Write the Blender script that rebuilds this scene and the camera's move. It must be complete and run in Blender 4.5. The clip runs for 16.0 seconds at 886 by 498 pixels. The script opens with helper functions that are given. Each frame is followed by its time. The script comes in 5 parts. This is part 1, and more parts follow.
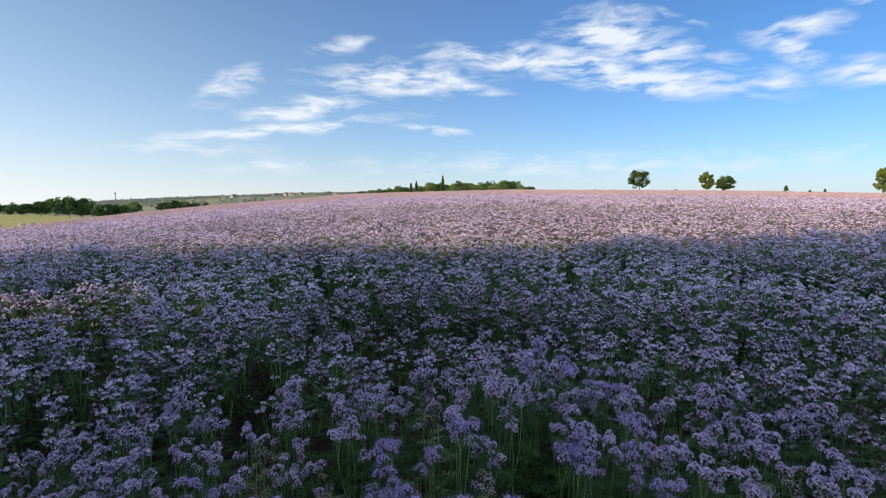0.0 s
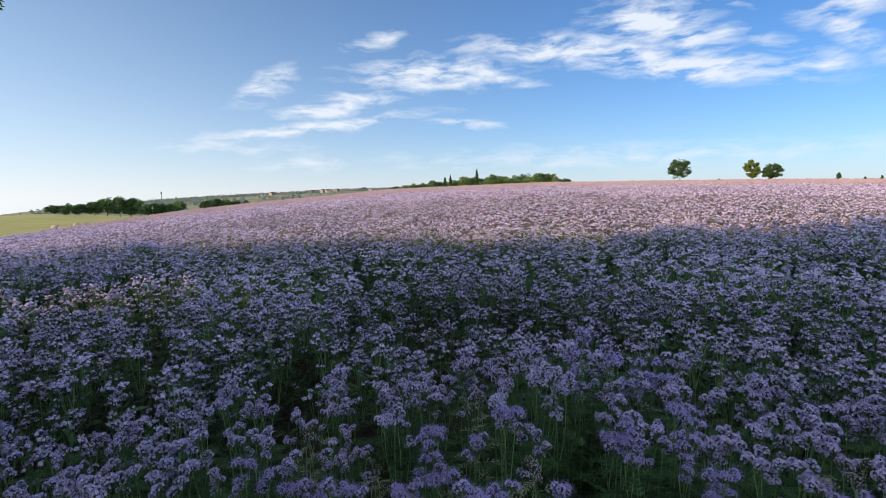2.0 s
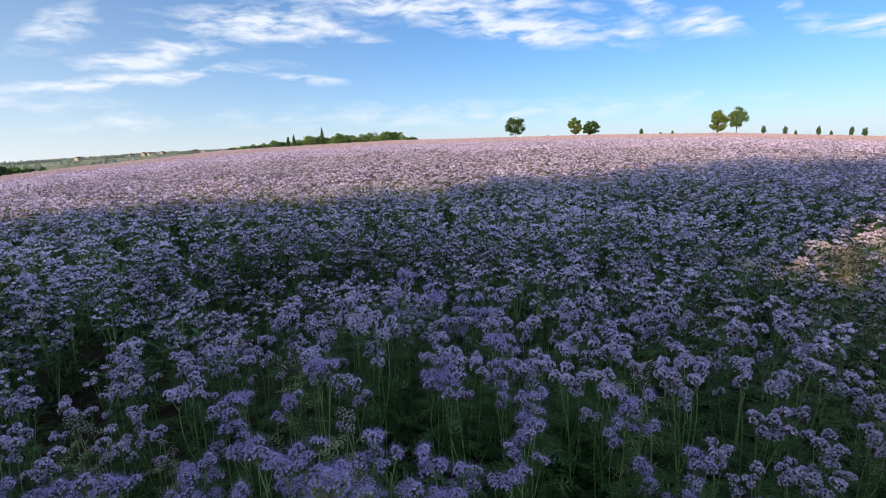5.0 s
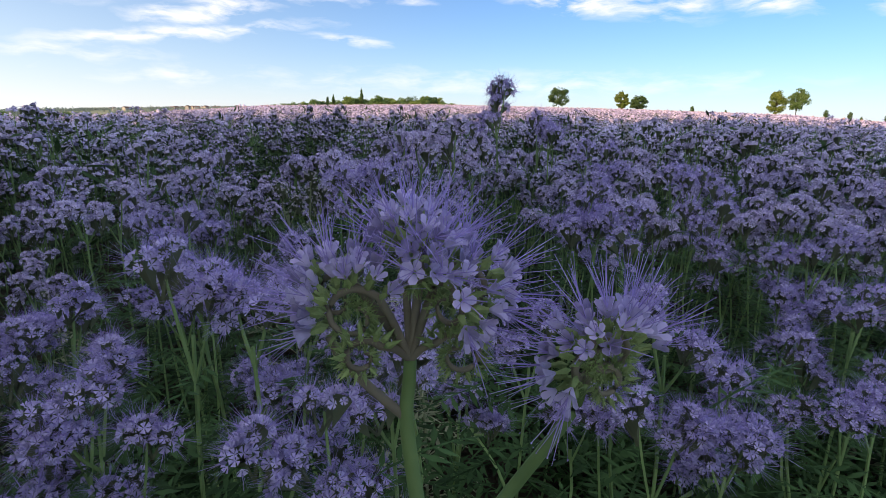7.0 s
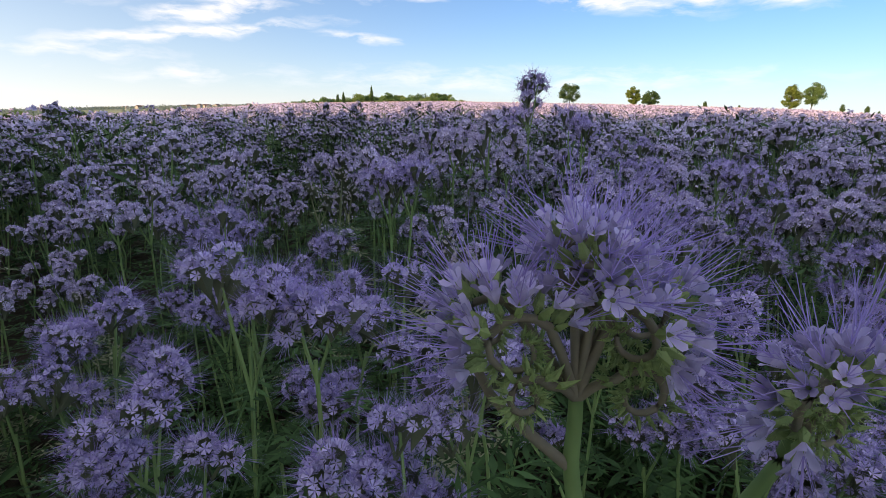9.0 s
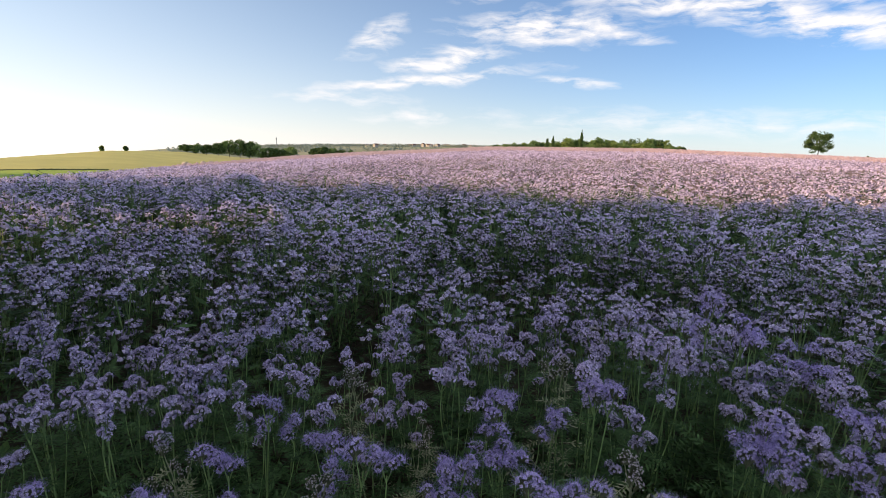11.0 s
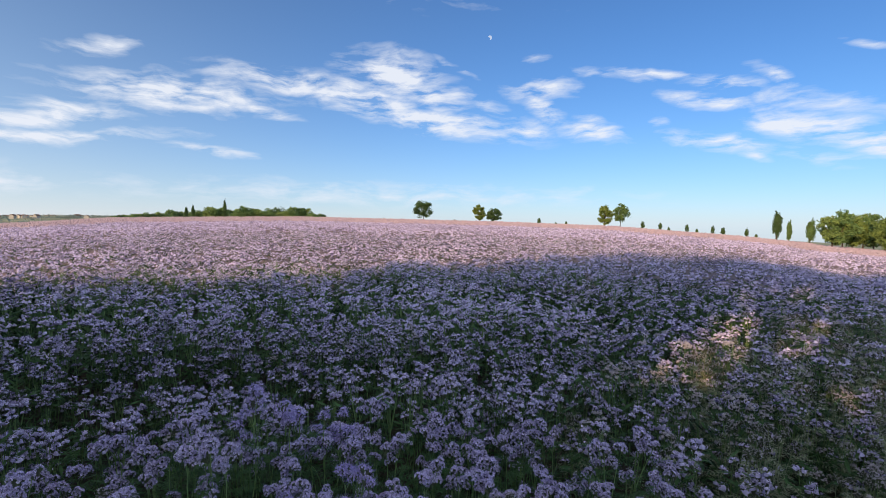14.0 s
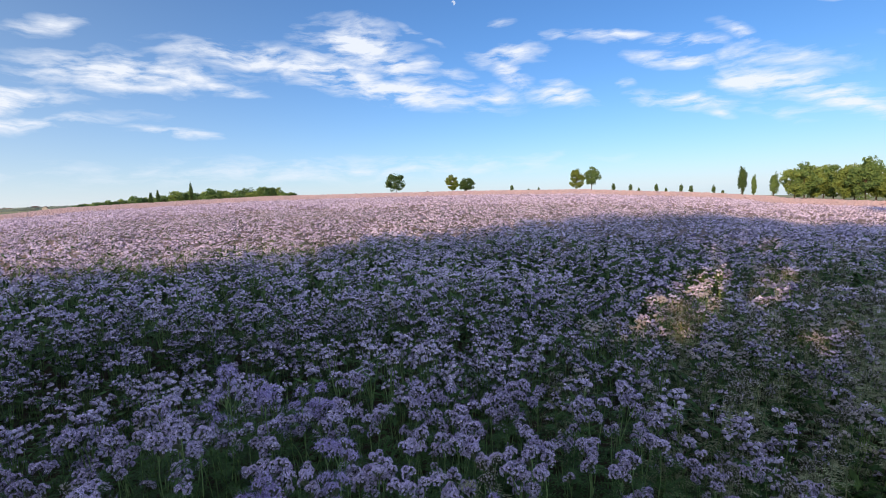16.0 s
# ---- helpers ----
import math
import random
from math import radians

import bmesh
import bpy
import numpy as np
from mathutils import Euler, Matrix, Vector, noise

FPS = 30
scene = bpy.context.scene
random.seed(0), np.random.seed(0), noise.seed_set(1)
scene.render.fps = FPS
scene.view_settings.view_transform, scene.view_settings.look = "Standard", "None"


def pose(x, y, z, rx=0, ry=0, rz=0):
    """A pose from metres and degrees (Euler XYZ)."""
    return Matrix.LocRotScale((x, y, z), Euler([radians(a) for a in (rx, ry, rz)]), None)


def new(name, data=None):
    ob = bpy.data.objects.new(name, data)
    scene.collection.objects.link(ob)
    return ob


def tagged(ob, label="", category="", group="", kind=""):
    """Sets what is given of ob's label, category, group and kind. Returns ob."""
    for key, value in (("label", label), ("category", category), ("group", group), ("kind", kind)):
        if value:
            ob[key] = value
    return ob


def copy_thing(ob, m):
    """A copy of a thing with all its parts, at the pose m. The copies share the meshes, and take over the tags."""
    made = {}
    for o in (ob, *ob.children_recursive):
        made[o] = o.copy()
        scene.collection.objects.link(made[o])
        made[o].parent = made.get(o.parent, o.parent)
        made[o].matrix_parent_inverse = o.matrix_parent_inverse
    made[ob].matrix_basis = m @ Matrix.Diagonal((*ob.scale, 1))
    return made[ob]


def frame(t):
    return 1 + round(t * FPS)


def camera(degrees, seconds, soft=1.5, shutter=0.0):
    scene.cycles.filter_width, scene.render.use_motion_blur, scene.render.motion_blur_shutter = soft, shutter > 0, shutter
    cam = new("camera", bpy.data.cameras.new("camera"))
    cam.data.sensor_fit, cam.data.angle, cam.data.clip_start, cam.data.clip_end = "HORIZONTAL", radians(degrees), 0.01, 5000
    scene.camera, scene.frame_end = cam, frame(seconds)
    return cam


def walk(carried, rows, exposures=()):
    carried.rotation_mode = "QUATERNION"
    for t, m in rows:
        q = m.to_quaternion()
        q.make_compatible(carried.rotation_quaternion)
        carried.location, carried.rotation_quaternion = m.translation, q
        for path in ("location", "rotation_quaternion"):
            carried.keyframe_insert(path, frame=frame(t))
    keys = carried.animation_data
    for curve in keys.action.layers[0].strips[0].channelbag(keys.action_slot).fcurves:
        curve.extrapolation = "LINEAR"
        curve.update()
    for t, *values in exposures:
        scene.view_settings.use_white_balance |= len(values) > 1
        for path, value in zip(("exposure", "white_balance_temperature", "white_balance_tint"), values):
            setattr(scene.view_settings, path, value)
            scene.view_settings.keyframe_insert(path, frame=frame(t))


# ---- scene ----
cam = camera(82.12, 16.0, soft=0.7)
# seconds, place in metres, turn in degrees
ROWS = [
    (0.0, -0.019, -0.010, 1.529, 83.782, 0.367, -0.665),
    (0.5, -0.106, -0.018, 1.519, 83.432, 0.120, 5.214),
    (1.0, -0.132, -0.045, 1.512, 83.158, 0.045, 8.342),
    (1.5, -0.101, -0.030, 1.509, 82.957, 0.592, 6.059),
    (2.0, -0.051, -0.023, 1.509, 83.198, 1.386, 3.140),
    (2.5, -0.035, -0.046, 1.523, 83.419, 2.692, -4.590),
    (3.0, 0.074, -0.175, 1.564, 82.851, 3.339, -14.239),
    (5.5, 0.118, 0.347, 1.243, 76.390, 1.632, -12.888),
    (6.0, 0.093, 0.615, 1.005, 75.069, -0.148, -9.243),
    (6.5, 0.073, 0.782, 0.836, 74.998, -0.456, -9.290),
    (7.0, 0.067, 0.880, 0.800, 74.881, -0.744, -9.368),
    (7.5, 0.048, 0.937, 0.780, 74.741, -0.926, -9.364),
    (8.0, 0.055, 0.936, 0.780, 74.494, -0.899, -9.452),
    (10.5, -0.044, 0.681, 1.058, 75.883, -0.305, 3.063),
    (11.0, -0.055, 0.387, 1.329, 78.583, -1.874, 14.229),
    (11.5, -0.180, 0.177, 1.488, 80.615, -2.189, 28.769),
    (12.0, -0.159, 0.151, 1.520, 82.800, -1.895, 28.889),
    (12.5, -0.061, 0.217, 1.517, 84.383, -1.932, 23.774),
    (13.0, -0.084, 0.206, 1.520, 86.020, -0.860, 15.410),
    (13.5, 0.100, 0.117, 1.540, 86.906, -0.907, -2.400),
    (14.0, 0.307, 0.172, 1.507, 86.955, -0.676, -23.752),
    (14.5, 0.414, 0.111, 1.514, 86.338, 0.995, -34.289),
    (15.0, 0.401, 0.145, 1.505, 85.992, 1.925, -33.315),
    (15.5, 0.386, 0.185, 1.494, 85.483, 2.201, -30.244),
    (16.0, 0.348, 0.238, 1.468, 83.740, 2.295, -26.753),
]
EXPOSURES = [(0.0, 0.0, 6050, 7), (3.0, -0.03, 5950, 8), (5.5, 0.12, 5950, 8), (6.0, 0.25, 6050, 8), (7.0, 0.27, 6400, 11), (8.0, 0.27, 6600, 11), (10.5, 0.32, 6850, 12), (11.5, 0.05, 6750, 11), (12.0, 0.05, 6750, 11), (13.2, -0.05, 6350, 10), (13.6, -0.1, 6200, 10), (14.5, 0.0, 6050, 9), (16.0, 0.04, 6100, 9)]
walk(cam, [(t, pose(x, y, z, rx, ry, rz)) for t, x, y, z, rx, ry, rz in ROWS], EXPOSURES)

# ---- world, sun ----
SUN_AZ, SUN_EL = 121.4, 17.3      # degrees to the left of the view's start, and up
SKY, SUN = 0.135, 4.9
world = bpy.data.worlds.new("evening_sky")
scene.world = world
world.use_nodes = True


class Nodes:
    """Short hand for building node trees."""

    def __init__(self, tree):
        self.tree = tree

    def add(self, kind, inputs=None, **props):
        n = self.tree.nodes.new(kind)
        for k, v in props.items():
            setattr(n, k, v)
        for k, v in (inputs or {}).items():
            if isinstance(v, bpy.types.NodeSocket):
                self.tree.links.new(v, n.inputs[k])
            else:
                n.inputs[k].default_value = v
        return n

    def math(self, op, a, b=0.0, c=0.0, clamp=False):
        return self.add("ShaderNodeMath", {0: a, 1: b, 2: c}, operation=op, use_clamp=clamp).outputs[0]

    def ramp(self, fac, stops):
        n = self.add("ShaderNodeValToRGB", {"Fac": fac})
        el = n.color_ramp.elements
        for i, (p, c) in enumerate(stops):
            e = el[i] if i < 2 else el.new(p)
            e.position, e.color = p, (*c, 1) if len(c) == 3 else c
        return n.outputs["Color"]

    def mix(self, fac, a, b, blend="MIX"):
        n = self.add("ShaderNodeMix", data_type="RGBA", blend_type=blend)
        for k, v in ((0, fac), (6, a), (7, b)):
            if isinstance(v, bpy.types.NodeSocket):
                self.tree.links.new(v, n.inputs[k])
            else:
                n.inputs[k].default_value = v if k == 0 else (*v, 1)
        return n.outputs[2]


def light_way(az, el):
    a, e = radians(az), radians(el)
    return Vector((-math.sin(a) * math.cos(e), math.cos(a) * math.cos(e), math.sin(e)))


def build_sky():
    tree = world.node_tree
    tree.nodes.clear()
    N = Nodes(tree)
    sky = N.add("ShaderNodeTexSky", sky_type="NISHITA", sun_disc=False, sun_elevation=radians(SUN_EL),
                sun_rotation=radians(-SUN_AZ), altitude=400.0, air_density=1.0, dust_density=0.15, ozone_density=7.0)
    way = N.add("ShaderNodeTexCoord").outputs["Generated"]
    sep = N.add("ShaderNodeSeparateXYZ", {0: way})
    x, y, z = sep.outputs[0], sep.outputs[1], sep.outputs[2]
    az = N.math("MULTIPLY", N.math("ARCTAN2", N.math("MULTIPLY", x, -1.0), y), 57.29578)
    el = N.math("MULTIPLY", N.math("ARCSINE", z), 57.29578)
    # streaky noise in azimuth and elevation, wind-drawn
    flat = N.add("ShaderNodeCombineXYZ", {0: az, 1: el, 2: 0.0}).outputs[0]
    warp = N.add("ShaderNodeTexNoise", {"Vector": flat, "Scale": 0.16, "Detail": 3.0})
    wv = N.add("ShaderNodeVectorMath", {0: warp.outputs["Color"], 1: (0.5, 0.5, 0.5)}, operation="SUBTRACT").outputs[0]
    wv = N.add("ShaderNodeVectorMath", {0: wv, 1: (4.0, 1.9, 0.0)}, operation="MULTIPLY").outputs[0]
    bent = N.add("ShaderNodeVectorMath", {0: flat, 1: wv}, operation="ADD").outputs[0]
    bs = N.add("ShaderNodeSeparateXYZ", {0: bent})
    baz, bel = bs.outputs[0], bs.outputs[1]
    turned = N.add("ShaderNodeMapping", {"Vector": bent, "Rotation": (0, 0, radians(6)), "Scale": (0.22, 0.85, 1.0)}).outputs[0]
    fine = N.add("ShaderNodeTexNoise", {"Vector": turned, "Scale": 1.0, "Detail": 8.0, "Roughness": 0.57}).outputs["Fac"]
    total = None
    for caz, cel, half_w, half_h, slope, amount in CLOUDS:
        u = N.math("SUBTRACT", baz, caz)
        v = N.math("SUBTRACT", N.math("SUBTRACT", bel, cel), N.math("MULTIPLY", u, slope))
        u = N.math("DIVIDE", u, half_w * 1.4)
        v = N.math("DIVIDE", v, half_h * 1.75)
        g = N.math("EXPONENT", N.math("MULTIPLY", N.math("ADD", N.math("MULTIPLY", u, u), N.math("MULTIPLY", v, v)), -1.0))
        g = N.math("MULTIPLY", g, amount)
        total = g if total is None else N.math("MAXIMUM", total, g)
    # loose cirrus scatter added over the unseen upper sky, to brighten the shaded crop
    wide = N.add("ShaderNodeTexNoise", {"Vector": turned, "Scale": 0.35, "Detail": 3.0}).outputs["Fac"]
    high = N.math("MULTIPLY", N.math("SUBTRACT", el, 20.0), 0.06, clamp=True)
    rest = N.math("MULTIPLY", N.math("MULTIPLY", N.math("SUBTRACT", wide, 0.33, clamp=True), 4.5, clamp=True), high)
    total = N.math("MAXIMUM", total, rest)
    threads = N.math("MULTIPLY", N.math("SUBTRACT", fine, 0.37), 3.4, clamp=True)
    cover = N.math("MULTIPLY", total, N.math("MULTIPLY_ADD", threads, 1.7, 0.22))
    cover = N.math("MULTIPLY", N.math("SUBTRACT", cover, 0.16), 1.15, clamp=True)
    up = N.math("MULTIPLY", N.math("SUBTRACT", el, 0.5), 0.5, clamp=True)
    cover = N.math("MULTIPLY", N.math("MULTIPLY", cover, up), 0.93)
    # thin haze above the horizon
    haze = N.math("EXPONENT", N.math("MULTIPLY", N.math("MAXIMUM", el, 0.0), -0.22))
    base = N.mix(N.math("MULTIPLY", haze, HAZE), sky.outputs[0], HAZE_COLOUR)
    # forward glow of the haze on the sun's side
    towards = N.add("ShaderNodeVectorMath", {0: way, 1: tuple(light_way(SUN_AZ, SUN_EL))}, operation="DOT_PRODUCT").outputs["Value"]
    lobe = N.math("POWER", N.math("MULTIPLY_ADD", towards, 0.5, 0.5, clamp=True), 1.6)
    glow = N.math("MULTIPLY", lobe, N.math("EXPONENT", N.math("MULTIPLY", N.math("MAXIMUM", el, 0.0), -0.055)))
    tone = N.mix(N.math("EXPONENT", N.math("MULTIPLY", N.math("MAXIMUM", el, 0.0), -0.14)), (7.0, 8.4, 9.2), GLOW_COLOUR)
    base = N.mix(N.math("MULTIPLY", glow, GLOW, clamp=True), base, tone)
    col = N.mix(cover, base, CLOUD_COLOUR)
    # the pale half moon
    mo = N.math("ADD", N.math("POWER", N.math("SUBTRACT", az, -28.68), 2.0), N.math("POWER", N.math("SUBTRACT", el, 19.5), 2.0))
    ms = N.math("ADD", N.math("POWER", N.math("SUBTRACT", az, -28.52), 2.0), N.math("POWER", N.math("SUBTRACT", el, 19.4), 2.0))
    disc = N.math("MULTIPLY", N.math("LESS_THAN", mo, 0.05), N.math("GREATER_THAN", ms, 0.03))
    col = N.mix(N.math("MULTIPLY", disc, 0.6), col, CLOUD_COLOUR)
    bg = N.add("ShaderNodeBackground", {"Color": col, "Strength": SKY})
    out = N.add("ShaderNodeOutputWorld", {"Surface": bg.outputs[0]})


GLOW, GLOW_COLOUR = 1.35, (9.2, 8.7, 7.9)
HAZE, HAZE_COLOUR, CLOUD_COLOUR = 0.5, (6.1, 6.4, 7.1), (6.8, 6.8, 7.0)
# clouds: azimuth (left is plus), elevation, half width, half height, slope, amount
CLOUDS = [
    (21.4, 10.7, 2.4, 0.88, -0.44, 0.72), (22.7, 10.7, 0.8, 0.76, -0.8, 0.6), (9.7, 15.7, 2.5, 0.5, -0.26, 0.55), (14.4, 8.7, 5.0, 0.64, -0.18, 0.8),
    (15.8, 6.8, 8.6, 0.41, -0.13, 0.8), (13.2, 9.8, 2.5, 0.41, -0.09, 0.7), (25.5, 4.6, 5.2, 0.44, -0.02, 0.55), (26.3, 3.4, 1.9, 0.39, -0.01, 0.3),
    (16.8, 3.2, 5.1, 0.59, -0.06, 0.5), (0.2, 6.8, 2.9, 0.31, 0.11, 0.75), (3.8, 12.2, 6.3, 1.01, -0.01, 0.9), (3.1, 13.2, 2.5, 0.59, 0.03, 0.7),
    (-4.8, 11.3, 2.8, 0.36, 0.2, 0.6), (-7.2, 14.4, 5.9, 0.7, 0.03, 0.8), (-14.3, 13.4, 4.8, 0.92, 0.12, 0.9), (-18.1, 15.9, 3.8, 1.22, 0.12, 0.9),
    (-22.1, 14.0, 3.1, 0.88, 0.33, 0.85), (-21.4, 11.3, 7.9, 0.68, 0.12, 0.9), (-22.8, 10.6, 6.9, 0.57, 0.14, 0.8), (-25.1, 16.6, 1.7, 0.26, 0.43, 0.45),
    (-33.7, 17.5, 1.2, 0.24, 0.0, 0.5), (-28.4, 12.7, 3.5, 0.69, 0.39, 0.42), (-34.4, 14.4, 2.7, 0.69, 0.04, 0.75), (-34.7, 12.3, 1.6, 0.91, 0.58, 0.75),
    (-32.7, 10.4, 2.3, 0.52, 0.12, 0.75), (-39.7, 9.5, 2.4, 0.53, 0.21, 0.85), (-39.4, 10.7, 1.4, 0.34, 0.2, 0.5), (-40.3, 15.6, 2.5, 0.32, 0.14, 0.5),
    (-6.0, 15.5, 1.6, 0.23, 0.04, 0.35), (-45.5, 15.2, 3.8, 0.26, 0.12, 0.65), (-44.9, 14.6, 1.1, 0.21, 0.12, 0.5), (-52.0, 13.6, 2.3, 0.46, 0.22, 0.75),
    (-50.8, 12.1, 3.1, 0.47, 0.23, 0.75), (-56.4, 13.5, 1.6, 0.44, 0.5, 0.65), (-58.4, 11.3, 4.9, 0.69, 0.21, 0.5), (-59.4, 9.0, 4.0, 0.8, 0.24, 0.85),
    (-64.1, 7.1, 3.3, 0.81, 0.46, 0.85), (-51.8, 8.0, 3.6, 0.49, 0.18, 0.8), (-55.0, 6.4, 1.1, 0.27, 0.2, 0.5), (-61.4, 10.9, 1.2, 0.28, 0.27, 0.5),
    (-60.8, 6.1, 4.3, 0.5, 0.21, 0.4), (-45.7, 10.3, 1.1, 0.33, 0.1, 0.5), (-71.1, 13.3, 3.0, 0.55, -0.35, 0.55), (-72.4, 14.7, 1.6, 0.62, -0.3, 0.5),
    (-64.1, 15.2, 2.1, 0.24, 0.4, 0.45), (-15.0, 2.9, 22.0, 1.0, 0.0, 0.42),
]
build_sky()


sun = new("sun", bpy.data.lights.new("sun", "SUN"))
sun.data.energy, sun.data.angle, sun.data.color = SUN, radians(0.5), (1.0, 0.63, 0.31)
sun.matrix_world = light_way(SUN_AZ, SUN_EL).to_track_quat("Z", "Y").to_matrix().to_4x4()


# ---- materials ----
def leafy(name, tint, dark, glow=0.35, rough=0.55, scale=40.0, island=True, spread=0.55):
    """Thin plant tissue: lets light through, and varies from piece to piece."""
    m = bpy.data.materials.new(name)
    m.use_nodes = True
    t = m.node_tree
    t.nodes.clear()
    N = Nodes(t)
    geo = N.add("ShaderNodeNewGeometry")
    info = N.add("ShaderNodeObjectInfo")
    pos = N.add("ShaderNodeTexCoord").outputs["Object"]
    spots = N.add("ShaderNodeTexNoise", {"Vector": pos, "Scale": scale, "Detail": 3.0}).outputs["Fac"]
    broad = N.add("ShaderNodeTexNoise", {"Vector": geo.outputs["Position"], "Scale": 0.55, "Detail": 2.0}).outputs["Fac"]
    r = geo.outputs["Random Per Island"] if island else info.outputs["Random"]
    fac = N.math("ADD", N.math("MULTIPLY", r, spread), N.math("MULTIPLY", N.math("SUBTRACT", N.math("ADD", spots, broad), 0.75), 0.9), clamp=True)
    col = N.mix(fac, dark, tint)
    bs = N.add("ShaderNodeBsdfPrincipled", {"Base Color": col, "Roughness": rough, "Specular IOR Level": 0.06})
    tr = N.add("ShaderNodeBsdfTranslucent", {"Color": col})
    mixer = N.add("ShaderNodeMixShader", {0: glow, 1: bs.outputs[0], 2: tr.outputs[0]})
    N.add("ShaderNodeOutputMaterial", {"Surface": mixer.outputs[0]})
    return m


def solid(name, tint, dark, scale=6.0, fine=60.0, rough=0.85, bump=0.3, dist=0.01, stretch=(1, 1, 1)):
    """An opaque surface with broad and fine variation and relief."""
    m = bpy.data.materials.new(name)
    m.use_nodes = True
    t = m.node_tree
    t.nodes.clear()
    N = Nodes(t)
    pos = N.add("ShaderNodeNewGeometry").outputs["Position"]
    pos = N.add("ShaderNodeVectorMath", {0: pos, 1: stretch}, operation="MULTIPLY").outputs[0]
    a = N.add("ShaderNodeTexNoise", {"Vector": pos, "Scale": scale, "Detail": 5.0, "Roughness": 0.6}).outputs["Fac"]
    b = N.add("ShaderNodeTexNoise", {"Vector": pos, "Scale": fine, "Detail": 4.0, "Roughness": 0.65}).outputs["Fac"]
    fac = N.ramp(N.math("ADD", N.math("MULTIPLY", a, 0.6), N.math("MULTIPLY", b, 0.4)), [(0.32, (0, 0, 0)), (0.68, (1, 1, 1))])
    col = N.mix(fac, dark, tint)
    bp = N.add("ShaderNodeBump", {"Height": b, "Strength": bump, "Distance": dist})
    bs = N.add("ShaderNodeBsdfPrincipled", {"Base Color": col, "Roughness": rough, "Specular IOR Level": 0.2, "Normal": bp.outputs[0]})
    N.add("ShaderNodeOutputMaterial", {"Surface": bs.outputs[0]})
    return m


PETAL = leafy("lilac_petal", (0.82, 0.735, 0.97), (0.07, 0.055, 0.165), 0.20, 0.55, 160.0, spread=0.88)
# the same petals toned deeper on the nearest heads, against their bright skylight
PETAL_NEAR = leafy("near_lilac_petal", (0.74, 0.66, 0.95), (0.11, 0.085, 0.25), 0.25, 0.55, 220.0, spread=0.8)
PETAL_FADED = leafy("faded_petal", (0.68, 0.62, 0.66), (0.34, 0.30, 0.31), 0.25)
FERN_DRY = leafy("withering_leaf", (0.43, 0.46, 0.29), (0.14, 0.16, 0.09), 0.2)
STEM_DRY = leafy("withering_stem", (0.40, 0.43, 0.26), (0.12, 0.15, 0.08), 0.1, 0.7, 25.0)
WEED = leafy("weed_leaf", (0.13, 0.22, 0.07), (0.03, 0.06, 0.02), 0.3)
STAMEN = leafy("violet_stamen", (0.58, 0.48, 0.90), (0.26, 0.19, 0.50), 0.3)
# dark for a calyx: shade under the heads is put into its colour
CALYX = leafy("hairy_calyx", (0.16, 0.18, 0.11), (0.05, 0.06, 0.035), 0.1, 0.8)
BUD_GREEN = leafy("green_bud", (0.46, 0.58, 0.24), (0.13, 0.19, 0.08), 0.25, 0.7, 300.0)
STEM = leafy("green_stem", (0.32, 0.46, 0.18), (0.07, 0.12, 0.045), 0.1, 0.6, 25.0)
# the near-black end stands in for deep shade between the stems
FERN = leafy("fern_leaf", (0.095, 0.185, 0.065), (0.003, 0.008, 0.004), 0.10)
# far petals: distance haze put into the colour, pinker and lower in contrast
CREST_BLOOM = leafy("haze_tinted_bloom", (0.68, 0.53, 0.58), (0.46, 0.36, 0.40), 0.22, 0.55, 2.0)
GRASS = leafy("green_grass", (0.40, 0.48, 0.15), (0.13, 0.20, 0.06), 0.4)
DRY_GRASS = leafy("dry_grass", (0.82, 0.70, 0.44), (0.40, 0.34, 0.15), 0.4)
LEAF = leafy("tree_leaf", (0.27, 0.40, 0.15), (0.11, 0.19, 0.07), 0.4)
LEAF_DARK = leafy("dark_tree_leaf", (0.15, 0.24, 0.09), (0.06, 0.11, 0.045), 0.35)
LEAF_WOOD = leafy("sunny_wood_leaf", (0.37, 0.49, 0.16), (0.14, 0.21, 0.07), 0.4)
LEAF_GOLD = leafy("yellow_green_leaf", (0.33, 0.41, 0.10), (0.13, 0.19, 0.05), 0.4)
BARK = solid("bark", (0.14, 0.11, 0.085), (0.05, 0.04, 0.03), 4.0, 30.0, 0.9, 0.8, 0.03, (1, 1, 0.25))
SOIL = solid("soil", (0.06, 0.047, 0.030), (0.018, 0.015, 0.010), 1.5, 18.0, 0.95, 0.8, 0.04)
TURF = solid("turf", (0.13, 0.17, 0.05), (0.06, 0.09, 0.03), 0.25, 6.0, 0.95, 0.6, 0.05)
STUBBLE = solid("ripe_field", (0.50, 0.48, 0.17), (0.37, 0.37, 0.13), 0.05, 1.2, 0.95, 0.4, 0.1, (0.4, 1.6, 1))
MEADOW = solid("green_strip", (0.32, 0.43, 0.08), (0.22, 0.32, 0.06), 0.08, 1.5, 0.95, 0.4, 0.1)
BANK = solid("dark_bank", (0.07, 0.09, 0.035), (0.04, 0.055, 0.02), 0.1, 1.5, 0.95, 0.4, 0.1)
GRAVEL = solid("gravel", (0.42, 0.37, 0.29), (0.28, 0.24, 0.18), 0.8, 25.0, 0.95, 0.5, 0.02)
FARLAND = solid("far_country", (0.38, 0.38, 0.24), (0.15, 0.20, 0.13), 0.006, 0.05, 0.95, 0.2, 1.0)
PLASTER = solid("pale_plaster", (0.52, 0.50, 0.46), (0.40, 0.38, 0.35), 0.2, 3.0, 0.9, 0.1, 0.01)
